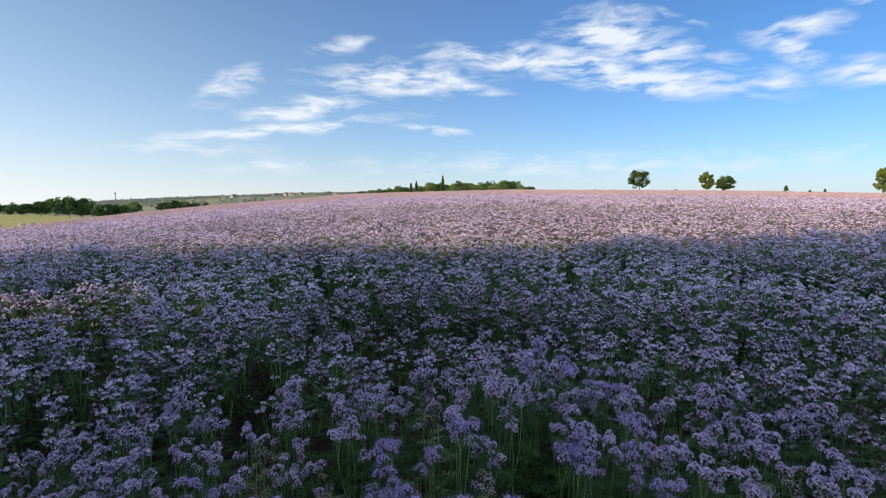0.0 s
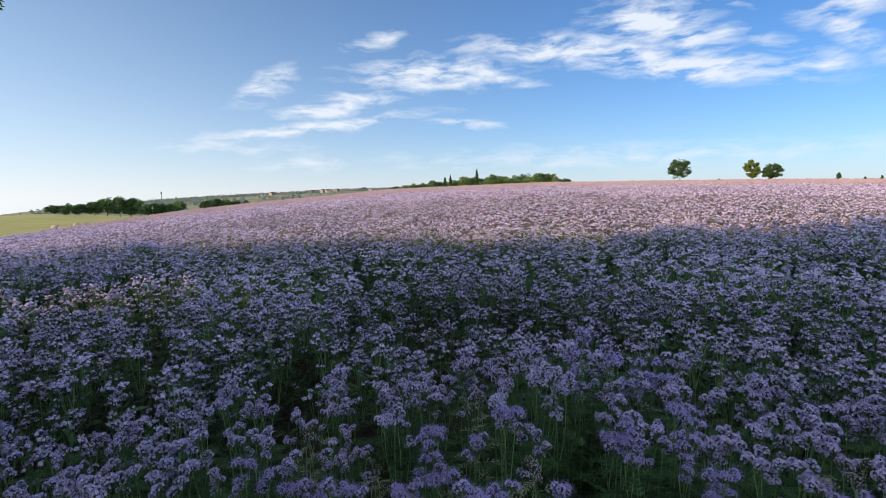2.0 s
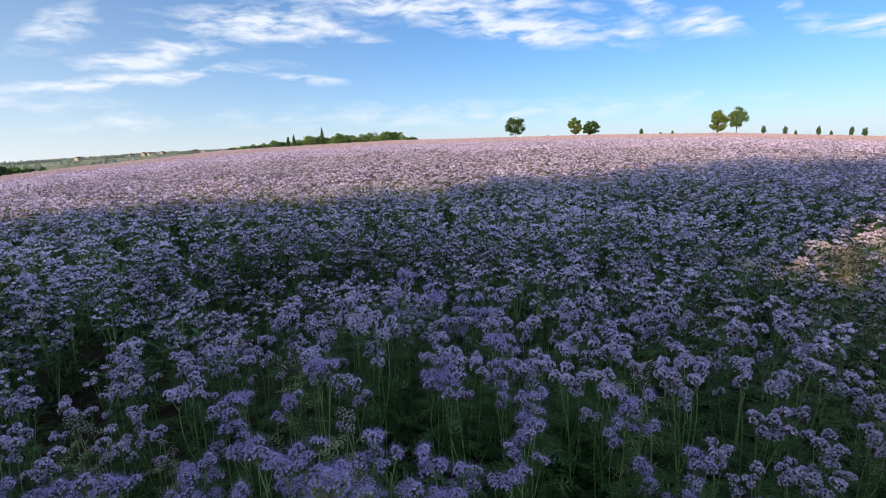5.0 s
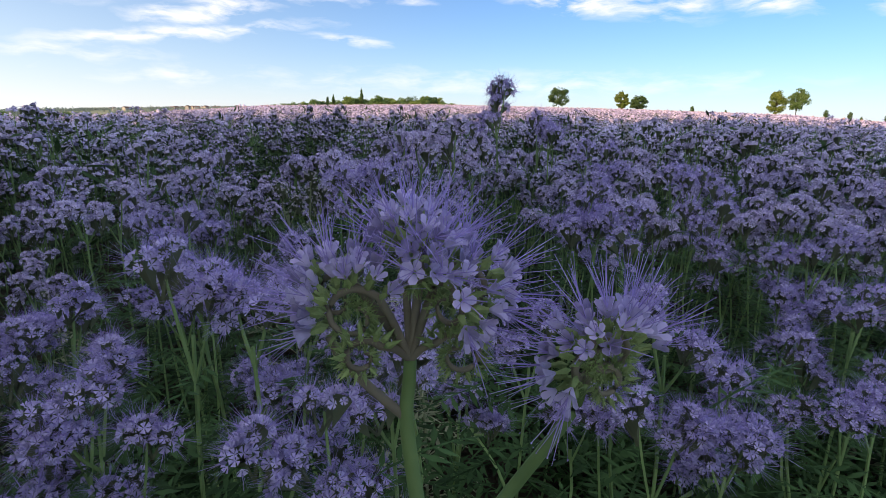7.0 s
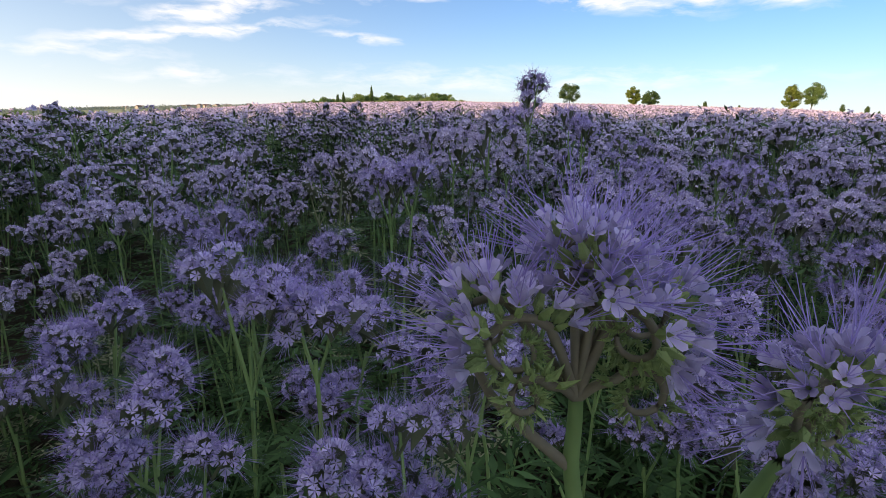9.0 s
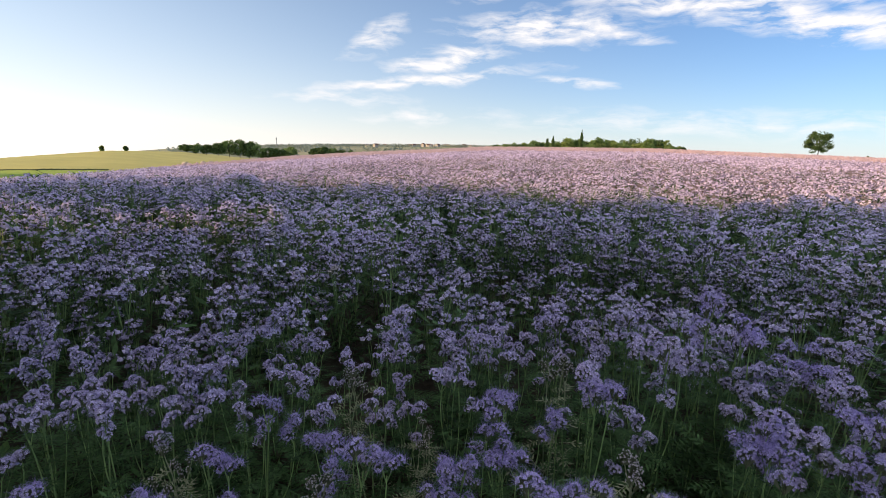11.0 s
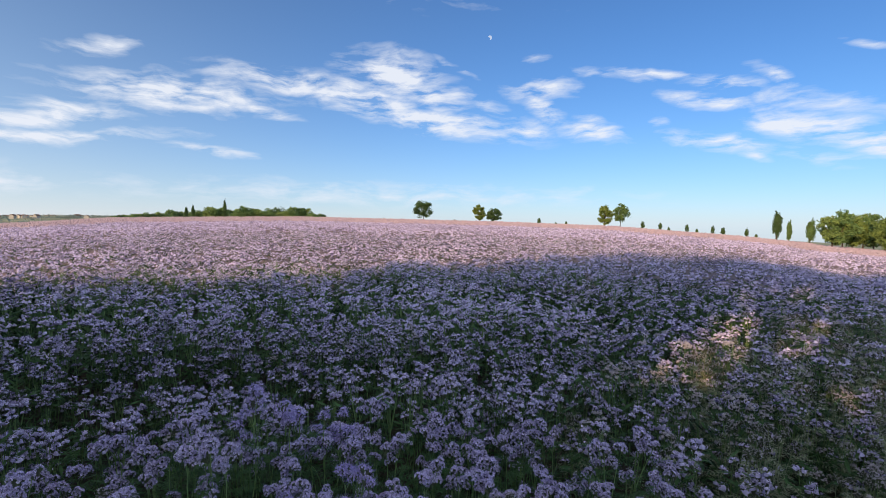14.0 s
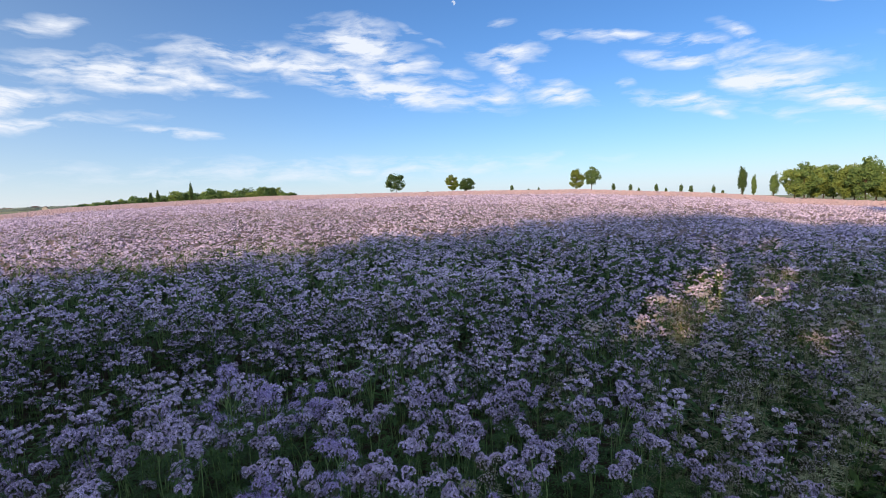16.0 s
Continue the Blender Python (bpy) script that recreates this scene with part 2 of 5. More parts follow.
TILE = solid("roof_tile", (0.24, 0.14, 0.11), (0.15, 0.10, 0.09), 0.3, 4.0, 0.85, 0.3, 0.02)
GLASSY = solid("window_dark", (0.05, 0.06, 0.07), (0.03, 0.035, 0.04), 1.0, 4.0, 0.15, 0.0, 0.01)
STEEL = solid("galvanised_steel", (0.40, 0.41, 0.42), (0.30, 0.31, 0.32), 2.0, 30.0, 0.45, 0.1, 0.01)
STRAW = solid("baled_wrap", (0.56, 0.52, 0.42), (0.38, 0.34, 0.24), 1.0, 8.0, 0.7, 0.3, 0.03)


# ---- mesh helpers ----
def tris(name, V, F, mats, midx=None, parent=None, label="", smooth=False):
    """A mesh object from arrays of points and triangles."""
    V, F = np.asarray(V, dtype=np.float32).reshape(-1, 3), np.asarray(F, dtype=np.int32).reshape(-1, 3)
    me = bpy.data.meshes.new(name)
    me.vertices.add(len(V))
    me.vertices.foreach_set("co", V.ravel())
    me.loops.add(F.size)
    me.loops.foreach_set("vertex_index", F.ravel())
    me.polygons.add(len(F))
    me.polygons.foreach_set("loop_start", np.arange(0, F.size, 3, dtype=np.int32))
    me.polygons.foreach_set("loop_total", np.full(len(F), 3, dtype=np.int32))
    for m in mats if isinstance(mats, (list, tuple)) else [mats]:
        me.materials.append(m)
    if midx is not None:
        me.polygons.foreach_set("material_index", np.asarray(midx, dtype=np.int32))
    me.polygons.foreach_set("use_smooth", np.full(len(F), smooth))
    me.update(calc_edges=True)
    me.validate()
    ob = new(name, me)
    if parent is not None:
        ob.parent = parent
    if label:
        ob["label"] = label
    return ob


class Bag:
    """Gathers pieces of points, triangles and material slots into one mesh."""

    def __init__(self):
        self.V, self.F, self.M, self.n = [], [], [], 0

    def add(self, V, F, m=0):
        V, F = np.asarray(V, dtype=np.float64).reshape(-1, 3), np.asarray(F).reshape(-1, 3)
        self.V.append(V)
        self.F.append(F + self.n)
        self.M.append(np.full(len(F), m) if np.isscalar(m) else np.asarray(m))
        self.n += len(V)

    def arrays(self):
        return np.concatenate(self.V), np.concatenate(self.F), np.concatenate(self.M)

    def make(self, name, mats, parent=None, label="", smooth=False):
        V, F, M = self.arrays()
        return tris(name, V, F, mats, M, parent, label, smooth)


def frames_for(n):
    """For each unit vector of n two vectors square to it."""
    n = n / np.linalg.norm(n, axis=1, keepdims=True)
    ref = np.where(np.abs(n[:, 2:3]) > 0.9, [[1.0, 0, 0]], [[0, 0, 1.0]])
    a = np.cross(ref, n)
    a /= np.linalg.norm(a, axis=1, keepdims=True)
    return a, np.cross(n, a), n


def strew(V, F, place, normal=None, spin=None, size=1.0):
    """Copies of a small mesh at many places, its z along the normals."""
    k = len(place)
    size = np.broadcast_to(np.asarray(size, dtype=float), (k,))
    if normal is None:
        normal = np.tile([[0, 0, 1.0]], (k, 1))
    a, b, c = frames_for(normal)
    spin = rng.uniform(0, 6.2832, k) if spin is None else spin
    cs, sn = np.cos(spin)[:, None], np.sin(spin)[:, None]
    a, b = a * cs + b * sn, b * cs - a * sn
    W = (V[None, :, 0:1] * a[:, None] + V[None, :, 1:2] * b[:, None] + V[None, :, 2:3] * c[:, None]) * size[:, None, None] + place[:, None]
    G = F[None] + (np.arange(k) * len(V))[:, None, None]
    return W.reshape(-1, 3), G.reshape(-1, 3)


def tube(path, radii, sides=5):
    """A tapered tube along a path."""
    path, radii = np.asarray(path, float), np.asarray(radii, float)
    d = np.gradient(path, axis=0)
    a, b, _ = frames_for(d)
    ang = np.arange(sides) * 2 * np.pi / sides
    V = path[:, None] + radii[:, None, None] * (np.cos(ang)[None, :, None] * a[:, None] + np.sin(ang)[None, :, None] * b[:, None])
    F = []
    for i in range(len(path) - 1):
        for j in range(sides):
            p, q = i * sides + j, i * sides + (j + 1) % sides
            F += [(p, q, q + sides), (p, q + sides, p + sides)]
    top = (len(path) - 1) * sides
    F += [(top, top + j, top + j + 1) for j in range(1, sides - 1)]
    return V.reshape(-1, 3), np.array(F)


rng = np.random.default_rng(7)


def smooth_step(a, b, x):
    t = np.clip((np.asarray(x, float) - a) / (b - a), 0, 1)
    return t * t * (3 - 2 * t)


# ---- lie of the land ----
# the crop's skyline: azimuth (left is plus) and elevation, and the far hills behind it
CREST_AZ = [-180, -90, -75, -67, -61, -54, -47, -42, -30, -20, -8, 0, 9, 15, 23, 31, 39, 46, 60, 63, 90, 180]
CREST_EL = [-2.0, -2.4, -2.3, -2.1, -1.70, -1.05, -0.60, -0.25, 0.08, 0.22, 0.36, 0.22, 0.02, -0.45, -1.00, -1.70, -2.6, -3.4, -4.6, -4.9, -4.0, -2.0]
FAR_AZ = [-180, -90, -45, 0, 10, 15, 20, 25, 30, 36, 42, 50, 60, 90, 180]
FAR_EL = [-2.0, -3.0, -1.6, 0.0, 0.15, 0.10, -0.05, -0.18, -0.38, -0.60, -1.10, -1.9, -3.2, -3.2, -2.0]
RIPE_AZ, RIPE_EL = [25, 31, 36, 41, 47, 60, 75], [-2.2, -2.1, -1.75, -1.40, -1.45, -2.8, -3.2]
EYE_Z, CROP = 1.52, 0.66

# the field's near edge in the plan, and how far it reaches
EDGE_X = [-52.58, -12.63, -4.79, -2.67, -1.30, 0.00, 1.34, 3.42, 6.26, 10.82, 21.66, 51.97]
EDGE_Y = [26.2, 6.25, 2.15, 1.08, 0.59, 0.66, 0.60, 1.18, 1.93, 3.30, 6.35, 15.2]
END_AZ = [-88, -70, -62.5, 28, 35.1, 39.5, 44.5, 52, 60, 71]
END_R = [94, 117, 148, 148, 117, 82, 59, 44, 34, 31]


def ground_z(x, y):
    x, y = np.asarray(x, float), np.asarray(y, float)
    r, az = np.hypot(x, y), np.degrees(np.arctan2(-x, y))
    end = np.interp(az, END_AZ, END_R)
    crest = np.interp(az, CREST_AZ, CREST_EL)
    top = EYE_Z - CROP + end * np.tan(np.radians(crest))
    u = np.minimum(r, end) / end
    ease = smooth_step(4, 26, r)
    hill = top * u * ease
    over = np.maximum(r - end, 0)
    hill = hill - np.minimum(over * over * 0.00016, 3.0) - over * 0.014
    # beyond the left end: a green strip, the ripe field's swell, then a dip
    ripe = np.interp(az, RIPE_AZ, RIPE_EL)
    w = r / end
    el = crest - np.degrees(CROP / end) + (ripe - crest + np.degrees(CROP / end)) * np.interp(w, [1, 1.6, 2.4, 3.4], [0, 0.52, 0.85, 1.0])
    left = EYE_Z + np.minimum(r, end * 3.4) * np.tan(np.radians(el)) - np.maximum(w - 3.4, 0) * 2.6
    left = np.where(w < 1, hill, left)
    z = hill + (left - hill) * smooth_step(29, 36, az) * smooth_step(110, 85, az)
    far = EYE_Z + r * np.tan(np.radians(np.interp(az, FAR_AZ, FAR_EL) + 0.2 * smooth_step(1500, 3000, r) - 0.2))
    return z + (far - z) * smooth_step(380, 1500, r)


def in_field(x, y, margin=0.0):
    margin = margin + 0.14 * np.sin(x * 2.3) + 0.10 * np.sin(x * 5.1 + 1) + 0.06 * np.sin(x * 11.7 + 2)
    r, az = np.hypot(x, y), np.degrees(np.arctan2(-x, y))
    return (y > np.interp(x, EDGE_X, EDGE_Y) + margin) & (r < np.interp(az, END_AZ, END_R)) & (np.abs(az) < 77)


def strip_end(az):
    """Where the green strip gives way to the ripe field."""
    end = float(np.interp(az, END_AZ, END_R))
    r = np.linspace(end * 1.04, end * 3.3, 90)
    z = ground_z(-math.sin(radians(az)) * r, math.cos(radians(az)) * r)
    over = np.degrees(np.arctan2(z - EYE_Z, r)) > -3.35
    return float(r[np.argmax(over)]) if over.any() else float(r[-1])


def build_ground():
    az = np.concatenate([np.arange(-84, 20, 1.0), np.arange(20, 84, 0.5), np.arange(84, 276, 4.0)])
    rr = np.concatenate([[0.0], np.geomspace(0.6, 40, 40), np.geomspace(42, 260, 60), np.geomspace(275, 4600, 34)])
    A, R = np.meshgrid(np.radians(az), rr)
    X, Y = -np.sin(A) * R, np.cos(A) * R
    Z = ground_z(X, Y)
    n, k = len(rr), len(az)
    i, j = np.meshgrid(np.arange(n - 1), np.arange(k), indexing="ij")
    p, q = i * k + j, i * k + (j + 1) % k
    F = np.concatenate([np.stack([p, p + k, q + k], -1).reshape(-1, 3), np.stack([p, q + k, q], -1).reshape(-1, 3)])
    V = np.stack([X, Y, Z], -1).reshape(-1, 3)
    c = V[F].mean(1)
    r, a = np.hypot(c[:, 0], c[:, 1]), np.degrees(np.arctan2(-c[:, 0], c[:, 1]))
    m = np.full(len(F), 1)
    m[in_field(c[:, 0], c[:, 1])] = 0
    m[in_field(c[:, 0], c[:, 1], -1.3) & (r < 8.6)] = 0
    left = (a > 31) & (a < 110) & ~in_field(c[:, 0], c[:, 1])
    rim = np.interp(a, np.arange(30, 112, 2.0), [strip_end(k) for k in np.arange(30, 112, 2.0)])
    m[left & (r > 31) & (r < rim)] = 3
    m[left & (r >= rim) & (r < 330)] = 2
    m[(r > 235) & ~left | (r > 330)] = 4
    m[(a > 20) & (a < 27.5) & (r > 440) & (r < 690)] = 2
    ob = tris("ground", V, F, [SOIL, TURF, STUBBLE, MEADOW, FARLAND], m, smooth=True)
    return tagged(ob, "rolling farmland with soil, grass verge and ripe fields", "ground", kind="structure")


def field_bank(high, a0, a1, width):
    """A low dark grassy bank between two fields."""
    V, F = [], []
    az = np.arange(a0, a1, 0.25)
    for i, a in enumerate(az):
        r0 = strip_end(a)
        h = high * (0.92 + 0.08 * math.sin(a * 5) * math.sin(a * 2.3))
        for off, up in ((-0.5, -0.3), (-0.2, 0.8), (0.1, 1.0), (0.5, 0.4)):
            r = r0 + off * width
            x, y = -math.sin(radians(a)) * r, math.cos(radians(a)) * r
            V.append((x, y, float(ground_z(x, y)) + h * up))
    for i in range(len(az) - 1):
        for j in range(3):
            p = i * 4 + j
            F += [(p, p + 1, p + 5), (p, p + 5, p + 4)]
    ob = tris("field_bank", V, F, [BANK], smooth=True)
    return tagged(ob, "low dark grassy bank between the green strip and ripe field", "bank", kind="structure")


build_ground()
field_bank(0.12, 47.0, 80.0, 1.2)


# ---- phacelia ----
def floret(fine=False, plain=False):
    """A five-petalled bell, one unit wide in radius, opening along z."""
    V, F = [(0, 0, -0.9 if fine else -0.6)], []
    if plain:
        V += [(r * math.cos(q), r * math.sin(q), 0.2) for i in range(5) for q, r in ((i * 1.25664 - .45, 0.95), (i * 1.25664 + .45, 0.95))]
        return np.array(V, float), np.array([(0, 2 * i + 1, 2 * i + 2) for i in range(5)])
    for i in range(5):
        a = i * 1.25664
        k = len(V)
        if fine:
            for da, r, z in ((-0.60, 0.52, -0.15), (0.0, 0.50, -0.22), (0.60, 0.52, -0.15), (-0.50, 0.84, 0.26), (0.0, 0.80, 0.30), (0.50, 0.84, 0.26), (-0.22, 1.04, 0.40), (0.22, 1.04, 0.40)):
                V.append((r * math.cos(a + da), r * math.sin(a + da), z))
            F += [(0, k, k + 1), (0, k + 1, k + 2), (k, k + 3, k + 4), (k, k + 4, k + 1), (k + 1, k + 4, k + 5), (k + 1, k + 5, k + 2),
                  (k + 3, k + 6, k + 4), (k + 4, k + 6, k + 7), (k + 4, k + 7, k + 5)]
        else:
            for da, r, z in ((-0.55, 0.74, 0.12), (0.0, 1.05, 0.30), (0.55, 0.74, 0.12)):
                V.append((r * math.cos(a + da), r * math.sin(a + da), z))
            F += [(0, k, k + 1), (0, k + 1, k + 2)]
    return np.array(V, float), np.array(F)


def stamens(count, length, width, seed, bent=False):
    """Thin threads that stand out of a floret, tipped with small anthers when seen close."""
    g = np.random.default_rng(seed)
    V, F = [], []
    for i in range(count):
        a, lean = i * 6.2832 / count + g.uniform(-.4, .4), g.uniform(0.10, 0.42)
        d = np.array([math.cos(a) * lean, math.sin(a) * lean, 1.0])
        s = np.array([-math.sin(a), math.cos(a), 0]) * width
        L = length * g.uniform(0.7, 1.15)
        out = np.array([math.cos(a), math.sin(a), 0]) * L * (g.uniform(-.05, .22) if bent else 0)
        k = len(V)
        tip = d * L + out
        if bent:
            mid = d * L * 0.55 + out * 0.2
            V += [d * 0.1 - s, d * 0.1 + s, mid + s, mid - s, tip + s * 0.6, tip - s * 0.6]
            F += [(k, k + 1, k + 2), (k, k + 2, k + 3), (k + 3, k + 2, k + 4), (k + 3, k + 4, k + 5)]
            k, w = len(V), width * 1.9
            V += [tip + [w, 0, 0], tip + [-w, 0, 0], tip + [0, 0, 2.2 * w], tip + [0, w, w], tip + [0, -w, w]]
            F += [(k, k + 3, k + 2), (k + 3, k + 1, k + 2), (k + 1, k + 4, k + 2), (k + 4, k, k + 2)]
        else:
            V += [d * 0.1 - s, d * 0.1 + s, tip]
            F += [(k, k + 1, k + 2)]
    return np.array(V, float), np.array(F)


BUD_V = np.array([(0.5, 0, 0), (0, 0.5, 0), (-0.5, 0, 0), (0, -0.5, 0), (0, 0, 1.3), (0, 0, -0.5)], float)
BUD_F = np.array([(0, 1, 4), (1, 2, 4), (2, 3, 4), (3, 0, 4), (1, 0, 5), (2, 1, 5), (3, 2, 5), (0, 3, 5)])


def knob_head(seed, knobs, florets=9, threads=4, withered=False, plain=False, bell=0.0048, long=2.9, wide=0.045):
    """A head of several round knobs: open bells over the upper side, hairy buds below."""
    g = np.random.default_rng(seed)
    bag = Bag()
    fv, ff = floret(plain=plain)
    gold = 2.39996
    for c in range(knobs):
        phi = c * 6.2832 / knobs + g.uniform(-.4, .4)
        lift = g.uniform(-0.004, 0.012)
        ring = 0.0 if c == 0 and knobs > 3 else g.uniform(0.010, 0.017)
        mid = np.array([math.cos(phi) * ring, math.sin(phi) * ring, lift + (0.011 if ring == 0 else 0)])
        axis = np.array([math.cos(phi) * ring * 28, math.sin(phi) * ring * 28, 1.0]) + g.normal(0, .15, 3)
        a, b, n = frames_for(axis[None])
        R = g.uniform(0.0100, 0.0140)
        i = np.arange(florets) + 0.5
        cz = 1 - i / florets * 1.15
        sz = np.sqrt(1 - cz * cz)
        th = i * gold + g.uniform(0, 6)
        d = (np.cos(th) * sz)[:, None] * a + (np.sin(th) * sz)[:, None] * b + cz[:, None] * n
        d = d + g.normal(0, 0.10, d.shape)
        d /= np.linalg.norm(d, axis=1, keepdims=True)
        size = bell * g.uniform(0.8, 1.2, florets) * (0.7 if withered else 1.0)
        spin = g.uniform(0, 6.28, florets)
        v, f = strew(fv, ff, mid + d * R * g.uniform(0.9, 1.1, (florets, 1)), d, spin, size)
        bag.add(v, f, 0)
        if threads and not withered:
            tv, tf = stamens(threads, long, wide, seed * 31 + c * 7)
            v, f = strew(tv, tf, mid + d * R, d, spin, size)
            bag.add(v, f, 1)
        v, f = strew(BUD_V, BUD_F[:4] if plain else BUD_F, mid[None] + n * 0.3 * R, -n, np.array([0.3]), np.array([R * 1.5]))
        bag.add(v, f, 2)
        stalk = np.array([[0, 0, -0.020], mid * 0.5 + [0, 0, -0.008], mid])
        if knobs < 5 or c % 2 == 0:
            v, f = tube(stalk, [0.0016, 0.0014, 0.0012], 3)
            bag.add(v, f, 2)
    return bag.arrays()


def make_head(name, arrays, parent, at, tilt, withered=False, split=False):
    """A flower head under its plant; split: threads and buds are pieces of their own under it."""
    V, F, M = arrays
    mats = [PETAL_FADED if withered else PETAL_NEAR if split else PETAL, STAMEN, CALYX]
    if not split:
        ob = tris(name, V, F, mats, M, parent)
    else:
        ob = None
        for k, piece in enumerate((name, "stamen_tuft", "calyx")):
            f = F[M == k]
            if not len(f):
                continue
            used, inv = np.unique(f, return_inverse=True)
            part = tris(piece, V[used], inv.reshape(-1, 3), [mats[k]], None, parent if ob is None else ob)
            ob = ob or part
    ob.matrix_basis = pose(*at, *tilt)
    return ob


def fern_leaf(g, length, pairs=7):
    """A feathery leaf along x with toothed leaflets on both sides."""
    V, F = [], []
    bend = g.uniform(0.1, 0.55)

    def mid(t):
        return np.array([length * t, 0, length * (0.35 * t - bend * t * t)])
    w = length * 0.012
    for i in range(4):
        a, b = mid(i / 4), mid((i + 1) / 4)
        k = len(V)
        V += [a + [0, -w, 0], a + [0, w, 0], b + [0, w * .7, 0], b + [0, -w * .7, 0]]
        F += [(k, k + 1, k + 2), (k, k + 2, k + 3)]
    for i in range(pairs):
        t = 0.18 + 0.8 * i / pairs
        size = length * 0.25 * math.sin(math.pi * (0.22 + 0.7 * t)) * g.uniform(.8, 1.1)
        for sgn in (-1, 1):
            a = mid(t)
            d = np.array([0.55, sgn * 0.85, g.uniform(-.25, .25)])
            e = np.array([0.8, -sgn * 0.4, 0]) * 0.14
            k = len(V)
            V += [a, a + (d * 0.45 + e) * size, a + d * size, a + (d * 0.5 - e) * size]
            F += [(k, k + 1, k + 2), (k, k + 2, k + 3)]
    return np.array(V), np.array(F)


def turn_z(V, a):
    c, s = math.cos(a), math.sin(a)
    return V @ np.array([[c, s, 0], [-s, c, 0], [0, 0, 1]])


def plant(seed, height, heads, withered=False, split=False):
    """One phacelia: a branching hairy stem, feathery leaves, and heads of curled sprays."""
    g = np.random.default_rng(seed)
    root = new("phacelia_plant")
    stems, leaves = Bag(), Bag()
    made = 0
    for h in range((heads + 1) // 2):
        a = h * 2.4 + g.uniform(-.5, .5)
        reach = 0.0 if h == 0 else g.uniform(0.030, 0.070)
        top = height * (0.95 if h == 0 else g.uniform(0.80, 0.95) - (0.16 if h > 2 else 0.0))
        fork = min(top - 0.12, height * (0.0 if h == 0 else g.uniform(0.3, 0.6)))
        t = np.linspace(0, 1, 6)
        bow = g.normal(0, 0.014, 2)
        path = np.stack([reach * math.cos(a) * t ** 0.7 + bow[0] * np.sin(3 * t), reach * math.sin(a) * t ** 0.7 + bow[1] * np.sin(3 * t), fork + (top - fork) * t], -1)
        v, f = tube(path, np.linspace(0.0028 if h == 0 else 0.0021, 0.0016, 6), 4)
        stems.add(v, f, 0)
        # each branch ends in a fork of heads at uneven heights
        ends = 2 if made + 2 <= heads else 1
        for e in range(ends):
            b = a + e * 3.1 + g.uniform(-.6, .6)
            out = g.uniform(0.011, 0.024) if ends > 1 else 0.004
            tip = path[-1] + np.array([math.cos(b) * out, math.sin(b) * out, g.uniform(0.03, 0.05) if e == 0 else g.uniform(-0.01, 0.035)])
            low = path[-2] * 0.35 + path[-1] * 0.65
            v, f = tube(np.array([low, low * 0.4 + tip * 0.6 + [0, 0, -.004], tip]), [0.0015, 0.0014, 0.0012], 4)
            stems.add(v, f, 0)
            arr = (HEADS_WITHERED if withered else HEADS_CLOSE if split else HEADS)[int(g.integers(0, len(HEADS)))]
            make_head("flower_head", arr, root, tuple(tip), (g.uniform(-24, 24), g.uniform(-24, 24), g.uniform(0, 360)), withered, split)
            made += 1
    for i in range(34):
        zz = height * (0.14 + 0.78 * i / 34)
        v, f = fern_leaf(g, g.uniform(0.09, 0.16) * (1.2 - 0.50 * i / 34), 6)
        a = i * 2.4 + g.uniform(-.4, .4)
        off = 0.045 * i / 34
        v = turn_z(v, a) + [math.cos(a * 1.7) * off, math.sin(a * 1.7) * off, zz]
        leaves.add(v, f, 0)
    stems.make("stem", [STEM_DRY if withered else STEM], root)
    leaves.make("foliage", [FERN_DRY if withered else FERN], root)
    return root


def shrunk(arrays, k):
    V, F, M = arrays
    return V * k, F, M


HEADS = [shrunk(knob_head(s, 3 + s % 3, 11, 1, plain=True, bell=0.0057, long=2.6, wide=0.06), 0.94) for s in range(10)]
HEADS_CLOSE = [shrunk(knob_head(s, 3 + s % 3, 16, 5, plain=True, bell=0.0044, long=4.1, wide=0.040), 0.95) for s in range(10)]
HEADS_WITHERED = [shrunk(knob_head(40 + s, 2 + s % 3, 8, 0, True, True), 0.85) for s in range(10)]


def crop_height(x, y):
    """How tall the crop stands: uneven, and lower towards the worn edge."""
    wave = 0.05 * np.sin(x * 2.1 + 1.3 * np.sin(y * 1.7)) + 0.04 * np.sin(y * 3.3 + 2.0 * np.sin(x * 1.1)) + 0.02 * np.sin(x * 7 + y * 5)
    inner = np.minimum(1.0, (y - np.interp(x, EDGE_X, EDGE_Y)) * 0.45 + 0.62)
    low = 1 - 0.25 * smooth_step(2.2, 3.8, x) * smooth_step(4.5, 2.5, y - 0.55 * x)
    return (0.66 + wave) * inner * low


def spent_share(x, y):
    """Share of spent heads: many along the worn margin, few inside."""
    deep = y - np.interp(x, EDGE_X, EDGE_Y)
    return 0.03 + 0.58 * smooth_step(1.5, 3.2, x) * smooth_step(3.2, 0.6, deep) * smooth_step(16, 9, x) + 0.25 * smooth_step(-2, -4, x) * smooth_step(1.2, 0.2, deep)


def holes(x, y):
    """True where the crop has no gap."""
    ok = np.ones(len(x), bool)
    for cx, cy, rad in ((-1.06, 2.57, 0.18), (-0.88, 2.28, 0.11), (-2.79, 4.13, 0.21), (-0.28, 3.12, 0.10), (0.98, 1.94, 0.08), (3.34, 1.36, 0.20), (2.65, 0.95, 0.13)):
        ok &= np.hypot(x - cx, (y - cy) * 0.7) > rad
    return ok


